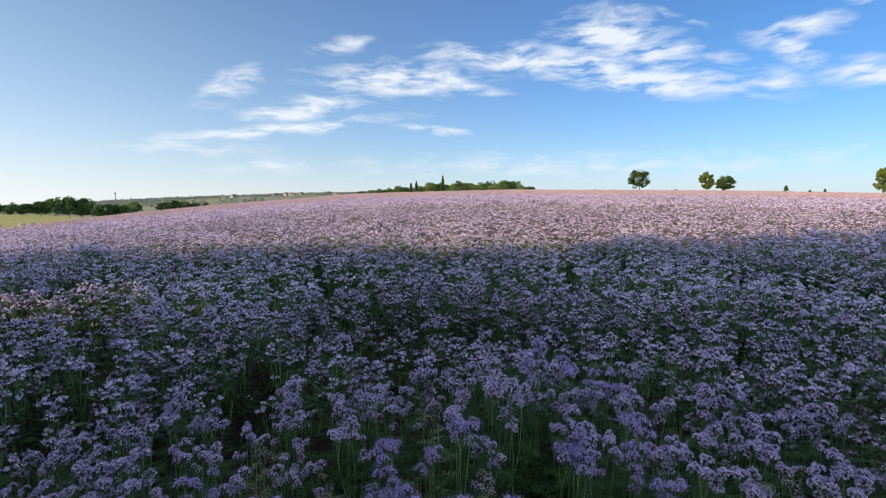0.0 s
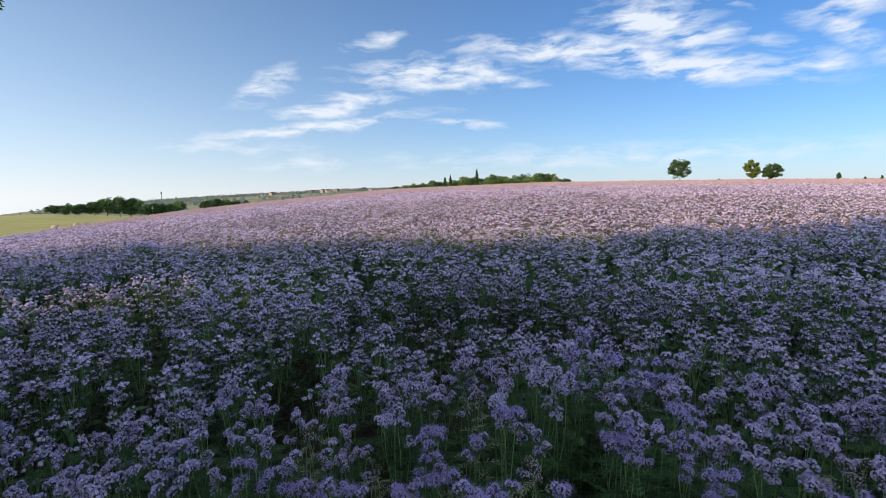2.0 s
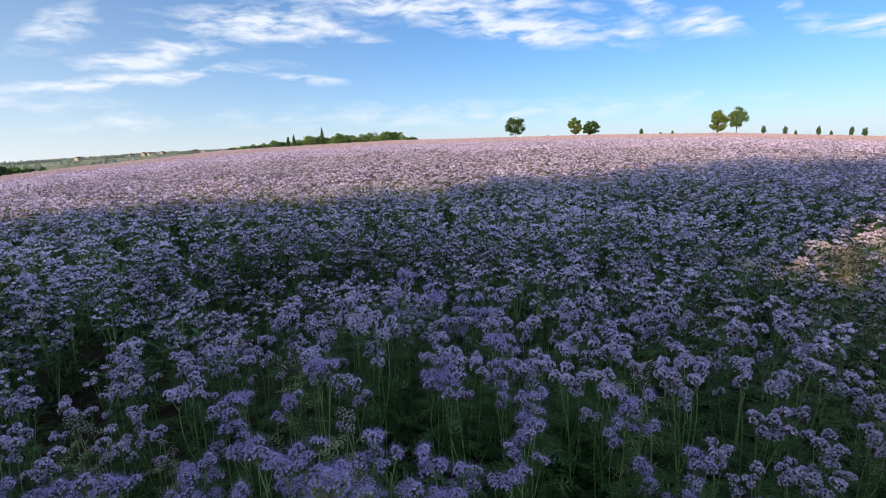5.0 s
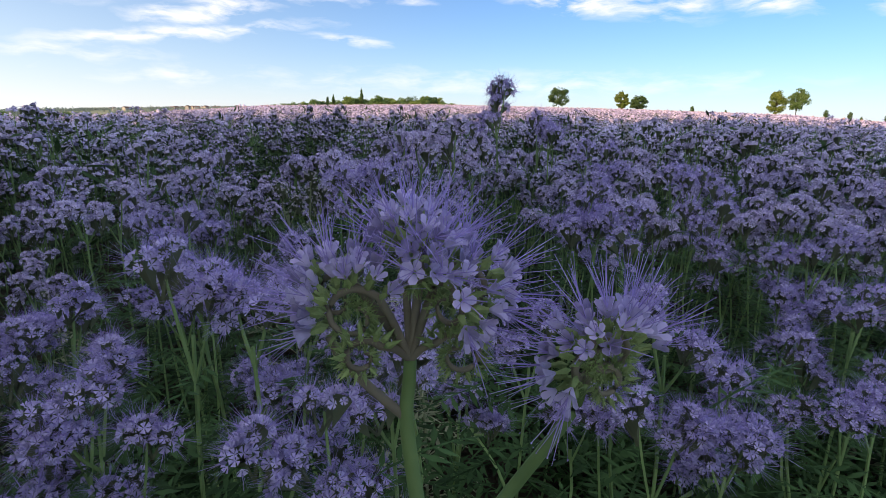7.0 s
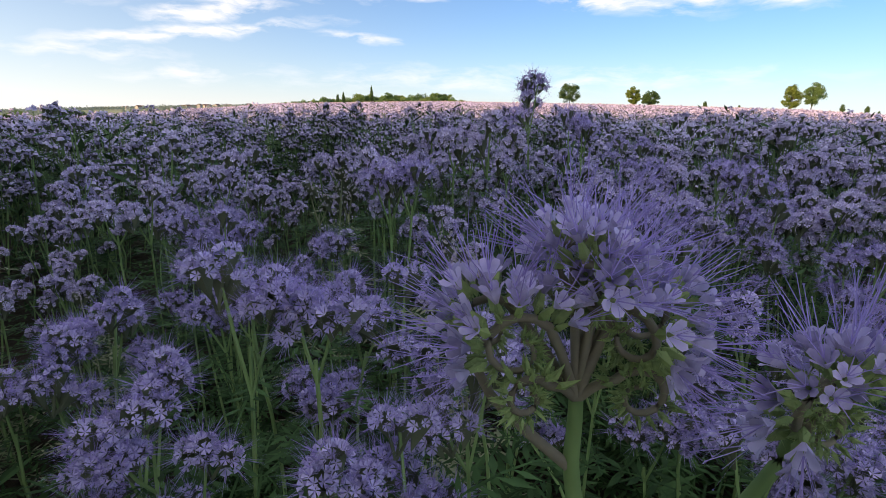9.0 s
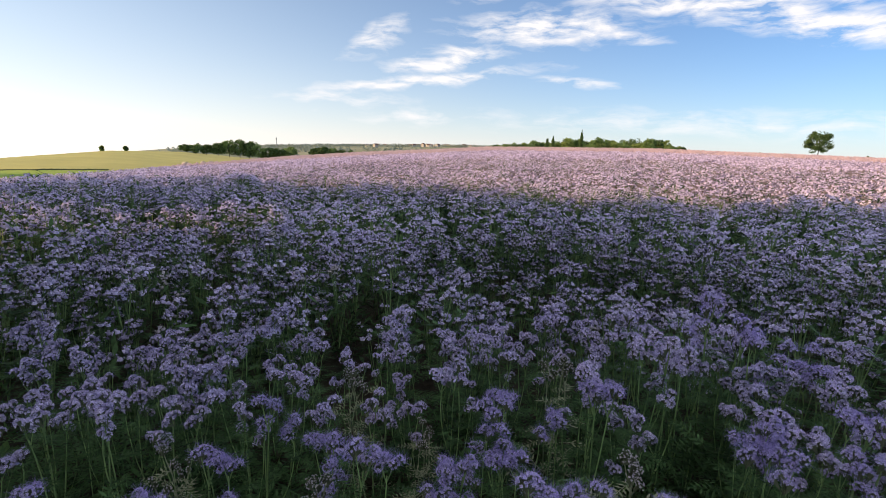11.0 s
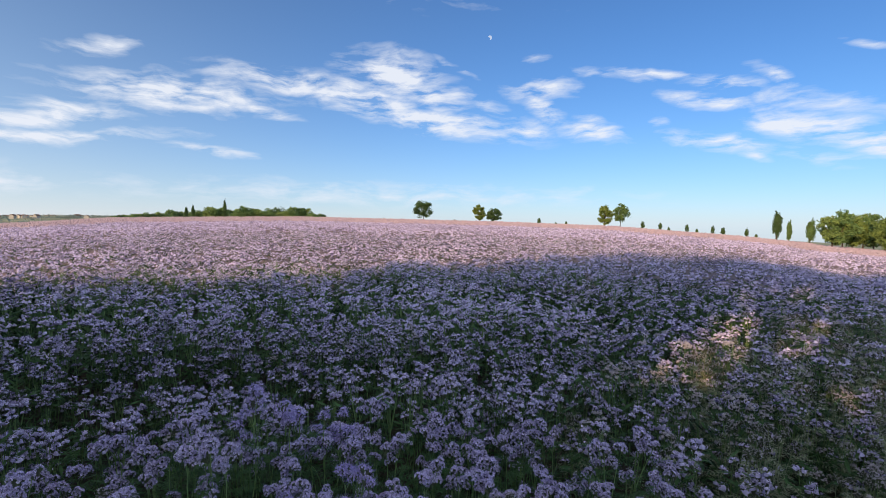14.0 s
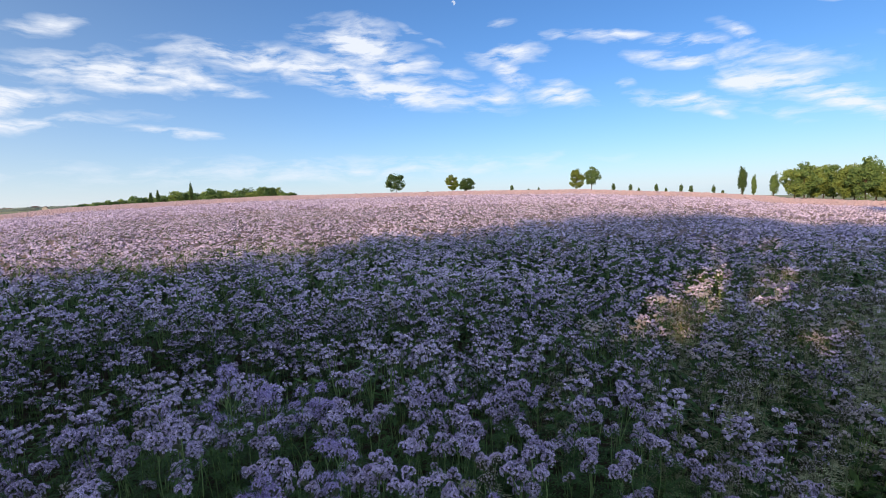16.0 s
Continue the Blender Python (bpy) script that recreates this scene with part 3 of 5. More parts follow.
def scatter(r0, r1, density, margin=0.0, half=77.0):
    """Random places inside the field between two radii."""
    n = int(math.radians(2 * half) / 2 * (r1 * r1 - r0 * r0) * density)
    r = np.sqrt(rng.uniform(r0 * r0, r1 * r1, n))
    a = np.radians(rng.uniform(-half, half, n))
    x, y = -np.sin(a) * r, np.cos(a) * r
    k = in_field(x, y, margin)
    x, y = x[k], y[k]
    deep = y - np.interp(x, EDGE_X, EDGE_Y)
    k = holes(x, y) & ((x > -0.8) | (rng.random(len(x)) > 0.75 * smooth_step(1.5, 0.1, deep)))
    return x[k], y[k]


# plants nearest to the camera's way, each a thing of its own
NEAR_R = 2.5
protos = [plant(100 + i, 0.62, 6 + i % 3) for i in range(8)]
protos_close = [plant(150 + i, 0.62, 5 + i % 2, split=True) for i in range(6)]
protos_dry = [plant(200 + i, 0.62, 5 + i % 2, withered=True) for i in range(4)]
LABELS = "flowering phacelia plant with lilac curled flower heads and feathery leaves"
LABEL_DRY = "fading phacelia plant with grey-beige spent heads at the worn field edge"
for p in protos + protos_close:
    tagged(p, LABELS, "flower plant", "phacelia plants at the field edge")
for p in protos_dry:
    tagged(p, LABEL_DRY, "flower plant", "fading phacelia plants at the field edge")


def spaced(x, y, gap):
    """Drops places that stand closer than the gap."""
    keep = []
    for i in range(len(x)):
        if all((x[i] - x[j]) ** 2 + (y[i] - y[j]) ** 2 > gap * gap for j in keep):
            keep.append(i)
    return np.array(keep)


def near_plants():
    x, y = scatter(0.5, NEAR_R, 130.0)
    k = spaced(x, y, 0.112)
    x, y = x[k], y[k]
    away = np.hypot(x - 0.07, y - 0.95)
    k = (away > 0.33) & ((away > 0.85) | (np.sin(x * 91.0 + y * 57.0) > -0.5))
    x, y = x[k], y[k]
    order = np.argsort(np.hypot(x, y - 0.45))[:165]
    left_d, left_g, left_c = list(protos_dry), list(protos), list(protos_close)
    for rank, i in enumerate(order):
        h = float(crop_height(x[i], y[i])) * rng.uniform(0.86, 1.10)
        if math.hypot(x[i] - 0.07, y[i] - 0.66) < 1.2:
            h = min(h, 0.63 if math.hypot(x[i] - 0.07, y[i] - 0.89) > 0.42 else 0.50)
        elif 0.3 < x[i] < 1.4:
            h = min(h, 0.64)
        dry = rng.random() < float(spent_share(x[i], y[i]))
        m = pose(x[i], y[i], float(ground_z(x[i], y[i])) - 0.01, rng.uniform(-5, 5), rng.uniform(-5, 5), rng.uniform(0, 360))
        s = h / 0.62
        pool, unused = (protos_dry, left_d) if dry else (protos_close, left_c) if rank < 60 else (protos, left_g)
        if unused:
            ob = unused.pop()
        else:
            ob = copy_thing(pool[int(rng.integers(0, len(pool)))], m)
        ob.matrix_basis = m @ Matrix.Diagonal((s, s, s, 1))
    for ob in left_d + left_g + left_c:
        ob.matrix_basis = pose(rng.uniform(-0.6, 0.6), rng.uniform(2.0, 2.4), 0, 0, 0, 30)
    # spent stalks crowd the worn margin
    for i in range(75):
        ex = rng.uniform(1.9, 6.2)
        ey = float(np.interp(ex, EDGE_X, EDGE_Y)) + rng.uniform(-0.2, 1.6)
        if math.hypot(ex - 3.32, ey - 1.28) < 0.25:
            continue
        s = rng.uniform(0.70, 1.05)
        m = pose(ex, ey, float(ground_z(ex, ey)) - 0.01, rng.uniform(-9, 9), rng.uniform(-9, 9), rng.uniform(0, 360))
        ob = copy_thing(protos_dry[i % len(protos_dry)], m)
        ob.matrix_basis = m @ Matrix.Diagonal((s, s, s, 1))
    far = np.setdiff1d(np.arange(len(x)), order)
    return x[far], y[far]


spare_x, spare_y = near_plants()


def merged(thing):
    """The mesh arrays of a plant with all its parts, for the mass of plants behind."""
    bag = Bag()
    for ob in [thing] + list(thing.children_recursive):
        if ob.type != "MESH":
            continue
        me, m = ob.data, Matrix(ob.matrix_basis)
        if ob.parent is not thing:
            m = ob.parent.matrix_basis @ m
        V, F, M = np.empty(len(me.vertices) * 3), np.empty(len(me.polygons) * 3, dtype=int), np.empty(len(me.polygons), dtype=int)
        me.vertices.foreach_get("co", V)
        me.loops.foreach_get("vertex_index", F)
        me.polygons.foreach_get("material_index", M)
        slots = np.array([PLANT_MATERIALS.index(k) for k in me.materials])
        V = V.reshape(-1, 3) @ np.array(m.to_3x3()).T + np.array(m.translation)
        bag.add(V, F.reshape(-1, 3), slots[M])
    return bag.arrays()


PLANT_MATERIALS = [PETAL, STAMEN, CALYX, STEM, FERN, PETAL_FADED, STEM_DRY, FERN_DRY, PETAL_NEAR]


def mass(kinds, x, y, size, label):
    """Many plants of a few kinds, as one mass."""
    bag = Bag()
    pick = rng.integers(0, len(kinds), len(x))
    for k, (V, F, M) in enumerate(kinds):
        c = pick == k
        if c.any():
            n = rng.normal(0, 0.08, (c.sum(), 3))
            n[:, 2] = 1
            v, f = strew(V, F, np.stack([x[c], y[c], ground_z(x[c], y[c]) - 0.01], -1), n, None, size[c])
            bag.add(v, f, np.tile(M, c.sum()))
    ob = bag.make("phacelia_crop", PLANT_MATERIALS)
    return tagged(ob, label, "flower crop", kind="stuff")


whole, spent = [merged(p) for p in protos], [merged(p) for p in protos_dry]
mass(whole, spare_x, spare_y, np.minimum(crop_height(spare_x, spare_y) * rng.uniform(0.86, 1.12, len(spare_x)), 0.68) / 0.62, "dense standing phacelia plants in lilac bloom behind the field edge")
margin_x = rng.uniform(1.9, 7.5, 110)
margin_y = np.interp(margin_x, EDGE_X, EDGE_Y) + rng.uniform(-0.2, 1.8, 110)
mass(spent, margin_x, margin_y, rng.uniform(0.70, 1.05, 110), "fading grey-green phacelia stalks along the worn margin")
margin_x = rng.uniform(-9.0, -2.2, 100)
margin_y = np.interp(margin_x, EDGE_X, EDGE_Y) + rng.uniform(-0.2, 1.0, 100)
mass(spent + whole, margin_x, margin_y, rng.uniform(0.6, 0.95, 100), "thin mixed phacelia stalks along the field's margin")


def puff(g, R, sides=6, rings=2):
    """A bumpy dome of blooms."""
    V, F = [(0, 0, R * g.uniform(0.85, 1.1))], []
    for k in range(rings):
        pol = (0.75, 1.65)[k] if rings == 2 else 1.72
        for q in range(sides):
            a = (q + 0.5 * k + g.uniform(-.25, .25)) * 6.2832 / sides
            rad = R * g.uniform(0.78, 1.18)
            V.append((rad * math.sin(pol) * math.cos(a), rad * math.sin(pol) * math.sin(a), rad * math.cos(pol)))
    for q in range(sides):
        n = (q + 1) % sides
        F.append((0, 1 + q, 1 + n))
        if rings == 2:
            F += [(1 + q, 1 + sides + q, 1 + n), (1 + n, 1 + sides + q, 1 + sides + n)]
    return np.array(V, float), np.array(F)


def simple_head(seed, knobs, spread=0.030):
    """A head farther off: rounded knobs ruffled with petal points, dark below."""
    g = np.random.default_rng(seed)
    bag = Bag()
    for c in range(knobs):
        phi = c * 6.2832 / knobs + g.uniform(-.4, .4)
        ring = 0.0 if c == 0 and knobs > 3 else spread * g.uniform(0.40, 0.66)
        mid = np.array([math.cos(phi) * ring, math.sin(phi) * ring, g.uniform(-.010, .008) + (0.010 if ring == 0 else 0)])
        R = spread * g.uniform(0.42, 0.54)
        # calyx bud below the knob, its dark colour standing in for shade
        v, f = strew(BUD_V, BUD_F[:4], mid[None], np.array([[0, 0, -1.0]]), np.array([0.3 + c]), np.array([R * 1.25]))
        bag.add(v, f, 1)
        v, f = puff(g, R * 0.74, 5)
        bag.add(v + mid, f, 0)
        for j in range(6):
            d = g.normal(0, 1, 3)
            d[2] = abs(d[2]) * 1.2 - 0.1
            d /= np.linalg.norm(d)
            s = np.cross(d, g.normal(0, 1, 3))
            s *= R * g.uniform(0.30, 0.42) / np.linalg.norm(s)
            w = np.cross(d, s) * g.uniform(0.6, 1.1)
            p = mid + d * R * g.uniform(0.85, 1.0)
            bag.add([p - s - w * .5, p + s - w * .5, p + w + d * R * g.uniform(0.1, 0.6)], [(0, 1, 2)], 0)
    return bag.arrays()


def far_head(seed, spread, lobes, petals, skirt=True):
    """A farther head still: a few rounded lobes with loose petals, dark below."""
    g = np.random.default_rng(seed)
    bag = Bag()
    for i in range(lobes):
        a = i * 6.2832 / lobes + g.uniform(-.5, .5)
        c = np.array([math.cos(a), math.sin(a), g.uniform(-.3, .3)]) * spread * (0.62 if lobes > 1 else 0)
        R = spread * (0.52 if lobes > 1 else 0.9)
        v, f = puff(g, R, 5, 1)
        bag.add(v + c, f, 0)
        for j in range(petals):
            d = g.normal(0, 1, 3)
            d[2] = abs(d[2]) * 0.7
            d /= np.linalg.norm(d)
            s = np.cross(d, g.normal(0, 1, 3))
            s *= R * g.uniform(0.4, 0.6) / np.linalg.norm(s)
            w = np.cross(d, s)
            p = c + d * R * g.uniform(0.7, 0.95)
            bag.add([p - s - w * .5, p + s - w * .5, p + w + d * R * 0.25], [(0, 1, 2)], 0)
        # dark calyx skirt that gives the lobe a shaded underside
        if skirt:
            bag.add(c + np.array([(0.7, 0, .2), (-.35, .6, .2), (-.35, -.6, .2), (0, 0, -1.2)]) * R, [(0, 1, 3), (1, 2, 3), (2, 0, 3)], 1)
    return bag.arrays()


def mixed(pool, x, y, z, size, lean=0.25):
    """Strews a pool of small heads and gathers them in one bag."""
    bag = Bag()
    pick = rng.integers(0, len(pool), len(x))
    for k, (V, F, M) in enumerate(pool):
        s = pick == k
        n = rng.normal(0, lean, (s.sum(), 3))
        n[:, 2] = 1
        v, f = strew(V, F, np.stack([x[s], y[s], z[s]], -1), n, None, size[s])
        bag.add(v, f, np.tile(M, s.sum()))
    return bag


def ribbons(x, y, base, z1, width):
    """Stems as narrow strips from a plant's foot to its heads."""
    k = len(x)
    a = rng.uniform(0, 6.28, k)
    s = np.stack([np.cos(a), np.sin(a), 0 * a], -1) * width
    top = np.stack([x, y, z1], -1)
    V = np.stack([base - s, base + s, top + s * .6, top - s * .6], 1).reshape(-1, 3)
    o = np.arange(k)[:, None, None] * 4
    return V, (np.array([[0, 1, 2], [0, 2, 3]])[None] + o).reshape(-1, 3)


def leaf_sprays(x, y, z, size, blades, slim=0.16):
    """Feathery leaf clumps: narrow blades that fan from each place."""
    k = len(x) * blades
    p = np.repeat(np.stack([x, y, z], -1), blades, 0)
    a = rng.uniform(0, 6.28, k)
    up = rng.uniform(-0.3, 0.75, k)
    d = np.stack([np.cos(a), np.sin(a), up], -1)
    s = np.stack([-np.sin(a), np.cos(a), rng.uniform(-.5, .5, k)], -1)
    L = np.repeat(size, blades) * rng.uniform(.6, 1.2, k)
    p = p + rng.normal(0, 0.35, (k, 3)) * L[:, None]
    V = np.stack([p, p + (d * .5 + s * slim) * L[:, None], p + d * L[:, None], p + (d * .5 - s * slim) * L[:, None]], 1).reshape(-1, 3)
    o = np.arange(k)[:, None, None] * 4
    return V, (np.array([[0, 1, 2], [0, 2, 3]])[None] + o).reshape(-1, 3)


def bunch(x, y, many, wide):
    """Gathers heads over each plant: offsets and the drop from its top."""
    n = len(x) * many
    rad = wide * np.sqrt(rng.uniform(0.0, 1.0, n))
    a = rng.uniform(0, 6.2832, n)
    drop = 1.2 * rad * rad / wide + rng.uniform(0, 0.03, n) + np.where(rng.random(n) < 0.38, rng.uniform(0.05, 0.20, n), 0.0)
    return np.repeat(x, many) + np.cos(a) * rad, np.repeat(y, many) + np.sin(a) * rad, drop


def crop_belt(r0, r1, density, many, wide, pool, size, stems, blades, name, label, bloom):
    """A belt of the crop as one mass: plants with heads, stems and leaves."""
    px, py = scatter(r0, r1, density)
    tall = crop_height(px, py) * rng.uniform(0.74, 1.14, len(px)) ** (1.0 if r1 < 30 else 0.6)
    if many > 1:
        x, y, drop = bunch(px, py, many, wide)
    else:
        x, y, drop = px, py, 0.0
    g = ground_z(x, y)
    top = g + np.repeat(tall, many) - drop
    spent = np.repeat(rng.random(len(px)) < spent_share(px, py), many)
    bag = Bag()
    for some, shift in ((~spent, 0), (spent, 4)):
        if some.any():
            V, F, M = mixed(pool, x[some], y[some], top[some], size * rng.uniform(0.75, 1.3, some.sum()) * (0.8 if shift else 1.0)).arrays()
            bag.add(V, F, np.where(M == 0, shift, M))
    if stems:
        base = np.stack([np.repeat(px, many), np.repeat(py, many), np.maximum(g, top - 0.26)], -1)
        v, f = ribbons(x, y, base, top - 0.01, 0.0026 * (1 if r1 < 9 else 1.5))
        bag.add(v, f, 2)
    if blades:
        v, f = leaf_sprays(np.repeat(px, blades) + rng.normal(0, .04, len(px) * blades), np.repeat(py, blades) + rng.normal(0, .04, len(px) * blades),
                           np.repeat(ground_z(px, py) + tall, blades) - rng.uniform(0.07, 0.36, len(px) * blades), np.full(len(px) * blades, 0.075 * (1 if r1 < 9 else 1.5)), 4, 0.11)
        bag.add(v, f, 3)
    ob = bag.make(name, [bloom, CALYX, STEM, FERN, PETAL_FADED])
    return tagged(ob, label, "flower crop", kind="stuff")


SIMPLE = [simple_head(s, 3 + s % 2, 0.031) for s in range(9)]
MIDDLE = [far_head(60 + s, 0.032, 3, 0, s % 2 == 0) for s in range(8)]
DOMES = [far_head(20 + s, 0.036, 2, 0, s % 3 == 0) for s in range(8)]
CAPS = [far_head(30 + s, 0.034, 1, 0, False) for s in range(5)]
TEXT = "dense standing phacelia crop in lilac bloom"
crop_belt(NEAR_R, 4.8, 50, 7, 0.058, SIMPLE, 0.92, True, 6, "phacelia_crop", TEXT + " in tree shade", PETAL)
crop_belt(4.8, 10.6, 34, 5, 0.058, MIDDLE, 1.03, True, 2, "phacelia_crop", TEXT + " at the shadow's rim", PETAL)
crop_belt(10.6, 27.0, 21, 2, 0.07, DOMES, 1.58, False, 1, "phacelia_crop", TEXT + " in warm evening sun", PETAL)
crop_belt(27.0, 63.0, 13.0, 1, 0.0, CAPS, 1.75, False, 0, "phacelia_crop", TEXT + " on the sunlit slope", PETAL)
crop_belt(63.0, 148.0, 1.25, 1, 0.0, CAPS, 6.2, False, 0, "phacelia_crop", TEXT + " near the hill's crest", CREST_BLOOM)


def undergrowth():
    """Feathery leaves that close the crop below the heads."""
    x, y = scatter(0.5, 4.2, 130)
    h = crop_height(x, y)
    z = ground_z(x, y) + h * rng.uniform(0.06, 0.82, len(x))
    bag = Bag()
    which = rng.integers(0, 5, len(x))
    for i in range(5):
        s = which == i
        n = rng.normal(0, 0.45, (s.sum(), 3))
        n[:, 2] = 1
        v, f = fern_leaf(np.random.default_rng(900 + i), 1.0, 7)
        v, f = strew(v, f, np.stack([x[s], y[s], z[s]], -1), n, None, rng.uniform(0.08, 0.15, s.sum()))
        bag.add(v, f, 0)
    v, f, _ = bag.arrays()
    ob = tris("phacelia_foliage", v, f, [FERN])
    return tagged(ob, "dense dark green feathery foliage below the flower heads, shade put into its colour", "foliage", kind="stuff")



def lower_leaves(r0, r1, density, size):
    """Broad lower leaves, added to keep the light from the soil and darken gaps."""
    x, y = scatter(r0, r1, density)
    h = crop_height(x, y)
    v, f = leaf_sprays(x, y, ground_z(x, y) + h * rng.uniform(0.15, 0.52, len(x)), np.full(len(x), size), 8, 0.085)
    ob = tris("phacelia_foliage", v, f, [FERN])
    return tagged(ob, "lower leaves added to darken the gaps between the phacelia stems", "foliage", kind="stuff")


undergrowth()
lower_leaves(0.5, 4.8, 100, 0.075)
lower_leaves(4.8, 12.4, 45, 0.17)


def canopy_sheet():
    """The closed mass of stems and blooms under the heads, from the middle distance on."""
    az = np.arange(-77, 77.01, 0.5)
    rr = np.geomspace(9.4, 150, 94)
    A, R = np.meshgrid(np.radians(az), rr)
    X, Y = -np.sin(A) * R, np.cos(A) * R
    ok = in_field(X, Y)
    sink = np.interp(R, [11, 23, 47], [0.40, 0.28, 0.20])
    Z = ground_z(X, Y) + crop_height(X, Y) - sink + rng.normal(0, 0.03, X.shape)
    Z = np.where(ok, Z, ground_z(X, Y) - 0.15)
    n, k = X.shape
    i, j = np.meshgrid(np.arange(n - 1), np.arange(k - 1), indexing="ij")
    p = i * k + j
    F = np.concatenate([np.stack([p, p + k, p + k + 1], -1).reshape(-1, 3), np.stack([p, p + k + 1, p + 1], -1).reshape(-1, 3)])
    ob = tris("phacelia_crop", np.stack([X, Y, Z], -1), F, [CANOPY])
    return tagged(ob, "closed mass of phacelia stems and buds under the blooms", "flower crop", kind="stuff")


CANOPY = solid("crop_mass", (0.36, 0.28, 0.33), (0.15, 0.13, 0.10), 1.2, 9.0, 0.95, 1.0, 0.12)
canopy_sheet()


# the tall plant whose sprays come close to the lens
def arc(points, n=12):
    """A smooth path through a few points."""
    P = np.array(points, float)
    u = np.linspace(0, len(P) - 1, n)
    out = np.stack([np.interp(u, range(len(P)), P[:, k]) for k in range(3)], -1)
    for _ in range(2):
        out[1:-1] = out[1:-1] * 0.5 + (out[:-2] + out[2:]) * 0.25
    return out


def scroll(bag, mid, right, up, radius, turns, start, florets, root, seed, open_part=0.44, thick=0.0015, bell=0.0038):
    """One scorpioid spray: a spine that rolls inwards, with bells, stamens and hairy buds in two rows on its outer side.
    It lies in the plane of right and up; slots of the bag: petal, stamen, bud, spine."""
    g = np.random.default_rng(seed)
    right, up = np.array(right, float), np.array(up, float)
    right /= np.linalg.norm(right)
    up = up - right * (up @ right)
    up /= np.linalg.norm(up)
    side = np.cross(right, up)
    mid = np.array(mid, float)
    s = np.linspace(0, 1, florets)
    th = np.radians(start) - turns * 6.2832 * s
    rad = radius * (1 - 0.72 * s)
    out = np.cos(th)[:, None] * right + np.sin(th)[:, None] * up
    spine = mid + out * rad[:, None]
    lead = arc([root, np.array(root) * 0.45 + spine[0] * 0.55 + up * 0.002, spine[0]], 8)
    v, f = tube(np.concatenate([lead[:-1], spine]), thick * np.concatenate([np.full(7, 1.05), 1 - 0.55 * s]), 6)
    bag.add(v, f, 3)
    fv, ff = floret(True)
    for row in (-1, 0, 1):
        lean = row * 0.62
        n = out + side * lean + g.normal(0, 0.13, out.shape)
        n /= np.linalg.norm(n, axis=1, keepdims=True)
        foot = spine + side * row * 0.0022 * (1 - 0.6 * s)[:, None]
        blown = (s < open_part) & (g.random(florets) > 0.06)
        long = np.where(blown, 0.0085, 0.0066 * (1 - 0.5 * s)) * g.uniform(0.85, 1.15, florets)
        # calyx: a slim hairy cup on the spine
        v, f = strew(BUD_V * [0.62, 0.62, 1.0], BUD_F, foot + n * long[:, None] * 0.42, n, g.uniform(0, 6, florets), long * 0.62)
        bag.add(v, f, 2)
        hairs = np.repeat(np.arange(florets), 12)
        hn = n[hairs] * g.uniform(0.1, 0.9, (len(hairs), 1)) + g.normal(0, 0.75, (len(hairs), 3))
        hv = np.array([(-0.035, 0, 0), (0.035, 0, 0), (0, 0, 1.0)])
        v, f = strew(hv, np.array([(0, 1, 2)]), foot[hairs] + n[hairs] * long[hairs][:, None] * 0.5, hn, None, 0.0046 * g.uniform(0.6, 1.2, len(hairs)))
        bag.add(v, f, 2)
        k = blown
        if k.any():
            spin = g.uniform(0, 6.28, k.sum())
            size = bell * g.uniform(0.85, 1.15, k.sum())
            at = foot[k] + n[k] * (long[k] + 0.0022)[:, None]
            v, f = strew(fv * [0.95, 0.95, 1.25], ff, at, n[k], spin, size)
            bag.add(v, f, 0)
            tv, tf = stamens(5, 4.6, 0.042, seed * 31 + row + 5, True)
            v, f = strew(tv, tf, at, n[k], spin, size)
            bag.add(v, f, 1)


def close_head(root, seed, start, sprays, curls):
    """A head of rolled sprays, with its stamens, buds and spines as pieces under it."""
    bag = Bag()
    for i, spray in enumerate(sprays):
        scroll(bag, *spray, start, seed=seed + i)
    for i, curl in enumerate(curls):
        scroll(bag, *curl, start, seed=seed + 20 + i, open_part=-1.0)
    V, F, M = bag.arrays()
    head = None
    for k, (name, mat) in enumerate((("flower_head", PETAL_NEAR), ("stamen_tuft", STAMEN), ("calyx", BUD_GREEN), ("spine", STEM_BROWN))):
        f = F[M == k]
        used, inv = np.unique(f, return_inverse=True)
        ob = tris(name, V[used], inv.reshape(-1, 3), [mat], None, root if head is None else head, smooth=k in (0, 3))
        head = head or ob


STEM_BROWN = leafy("purplish_stem", (0.30, 0.27, 0.20), (0.13, 0.11, 0.09), 0.05, 0.7, 120.0)


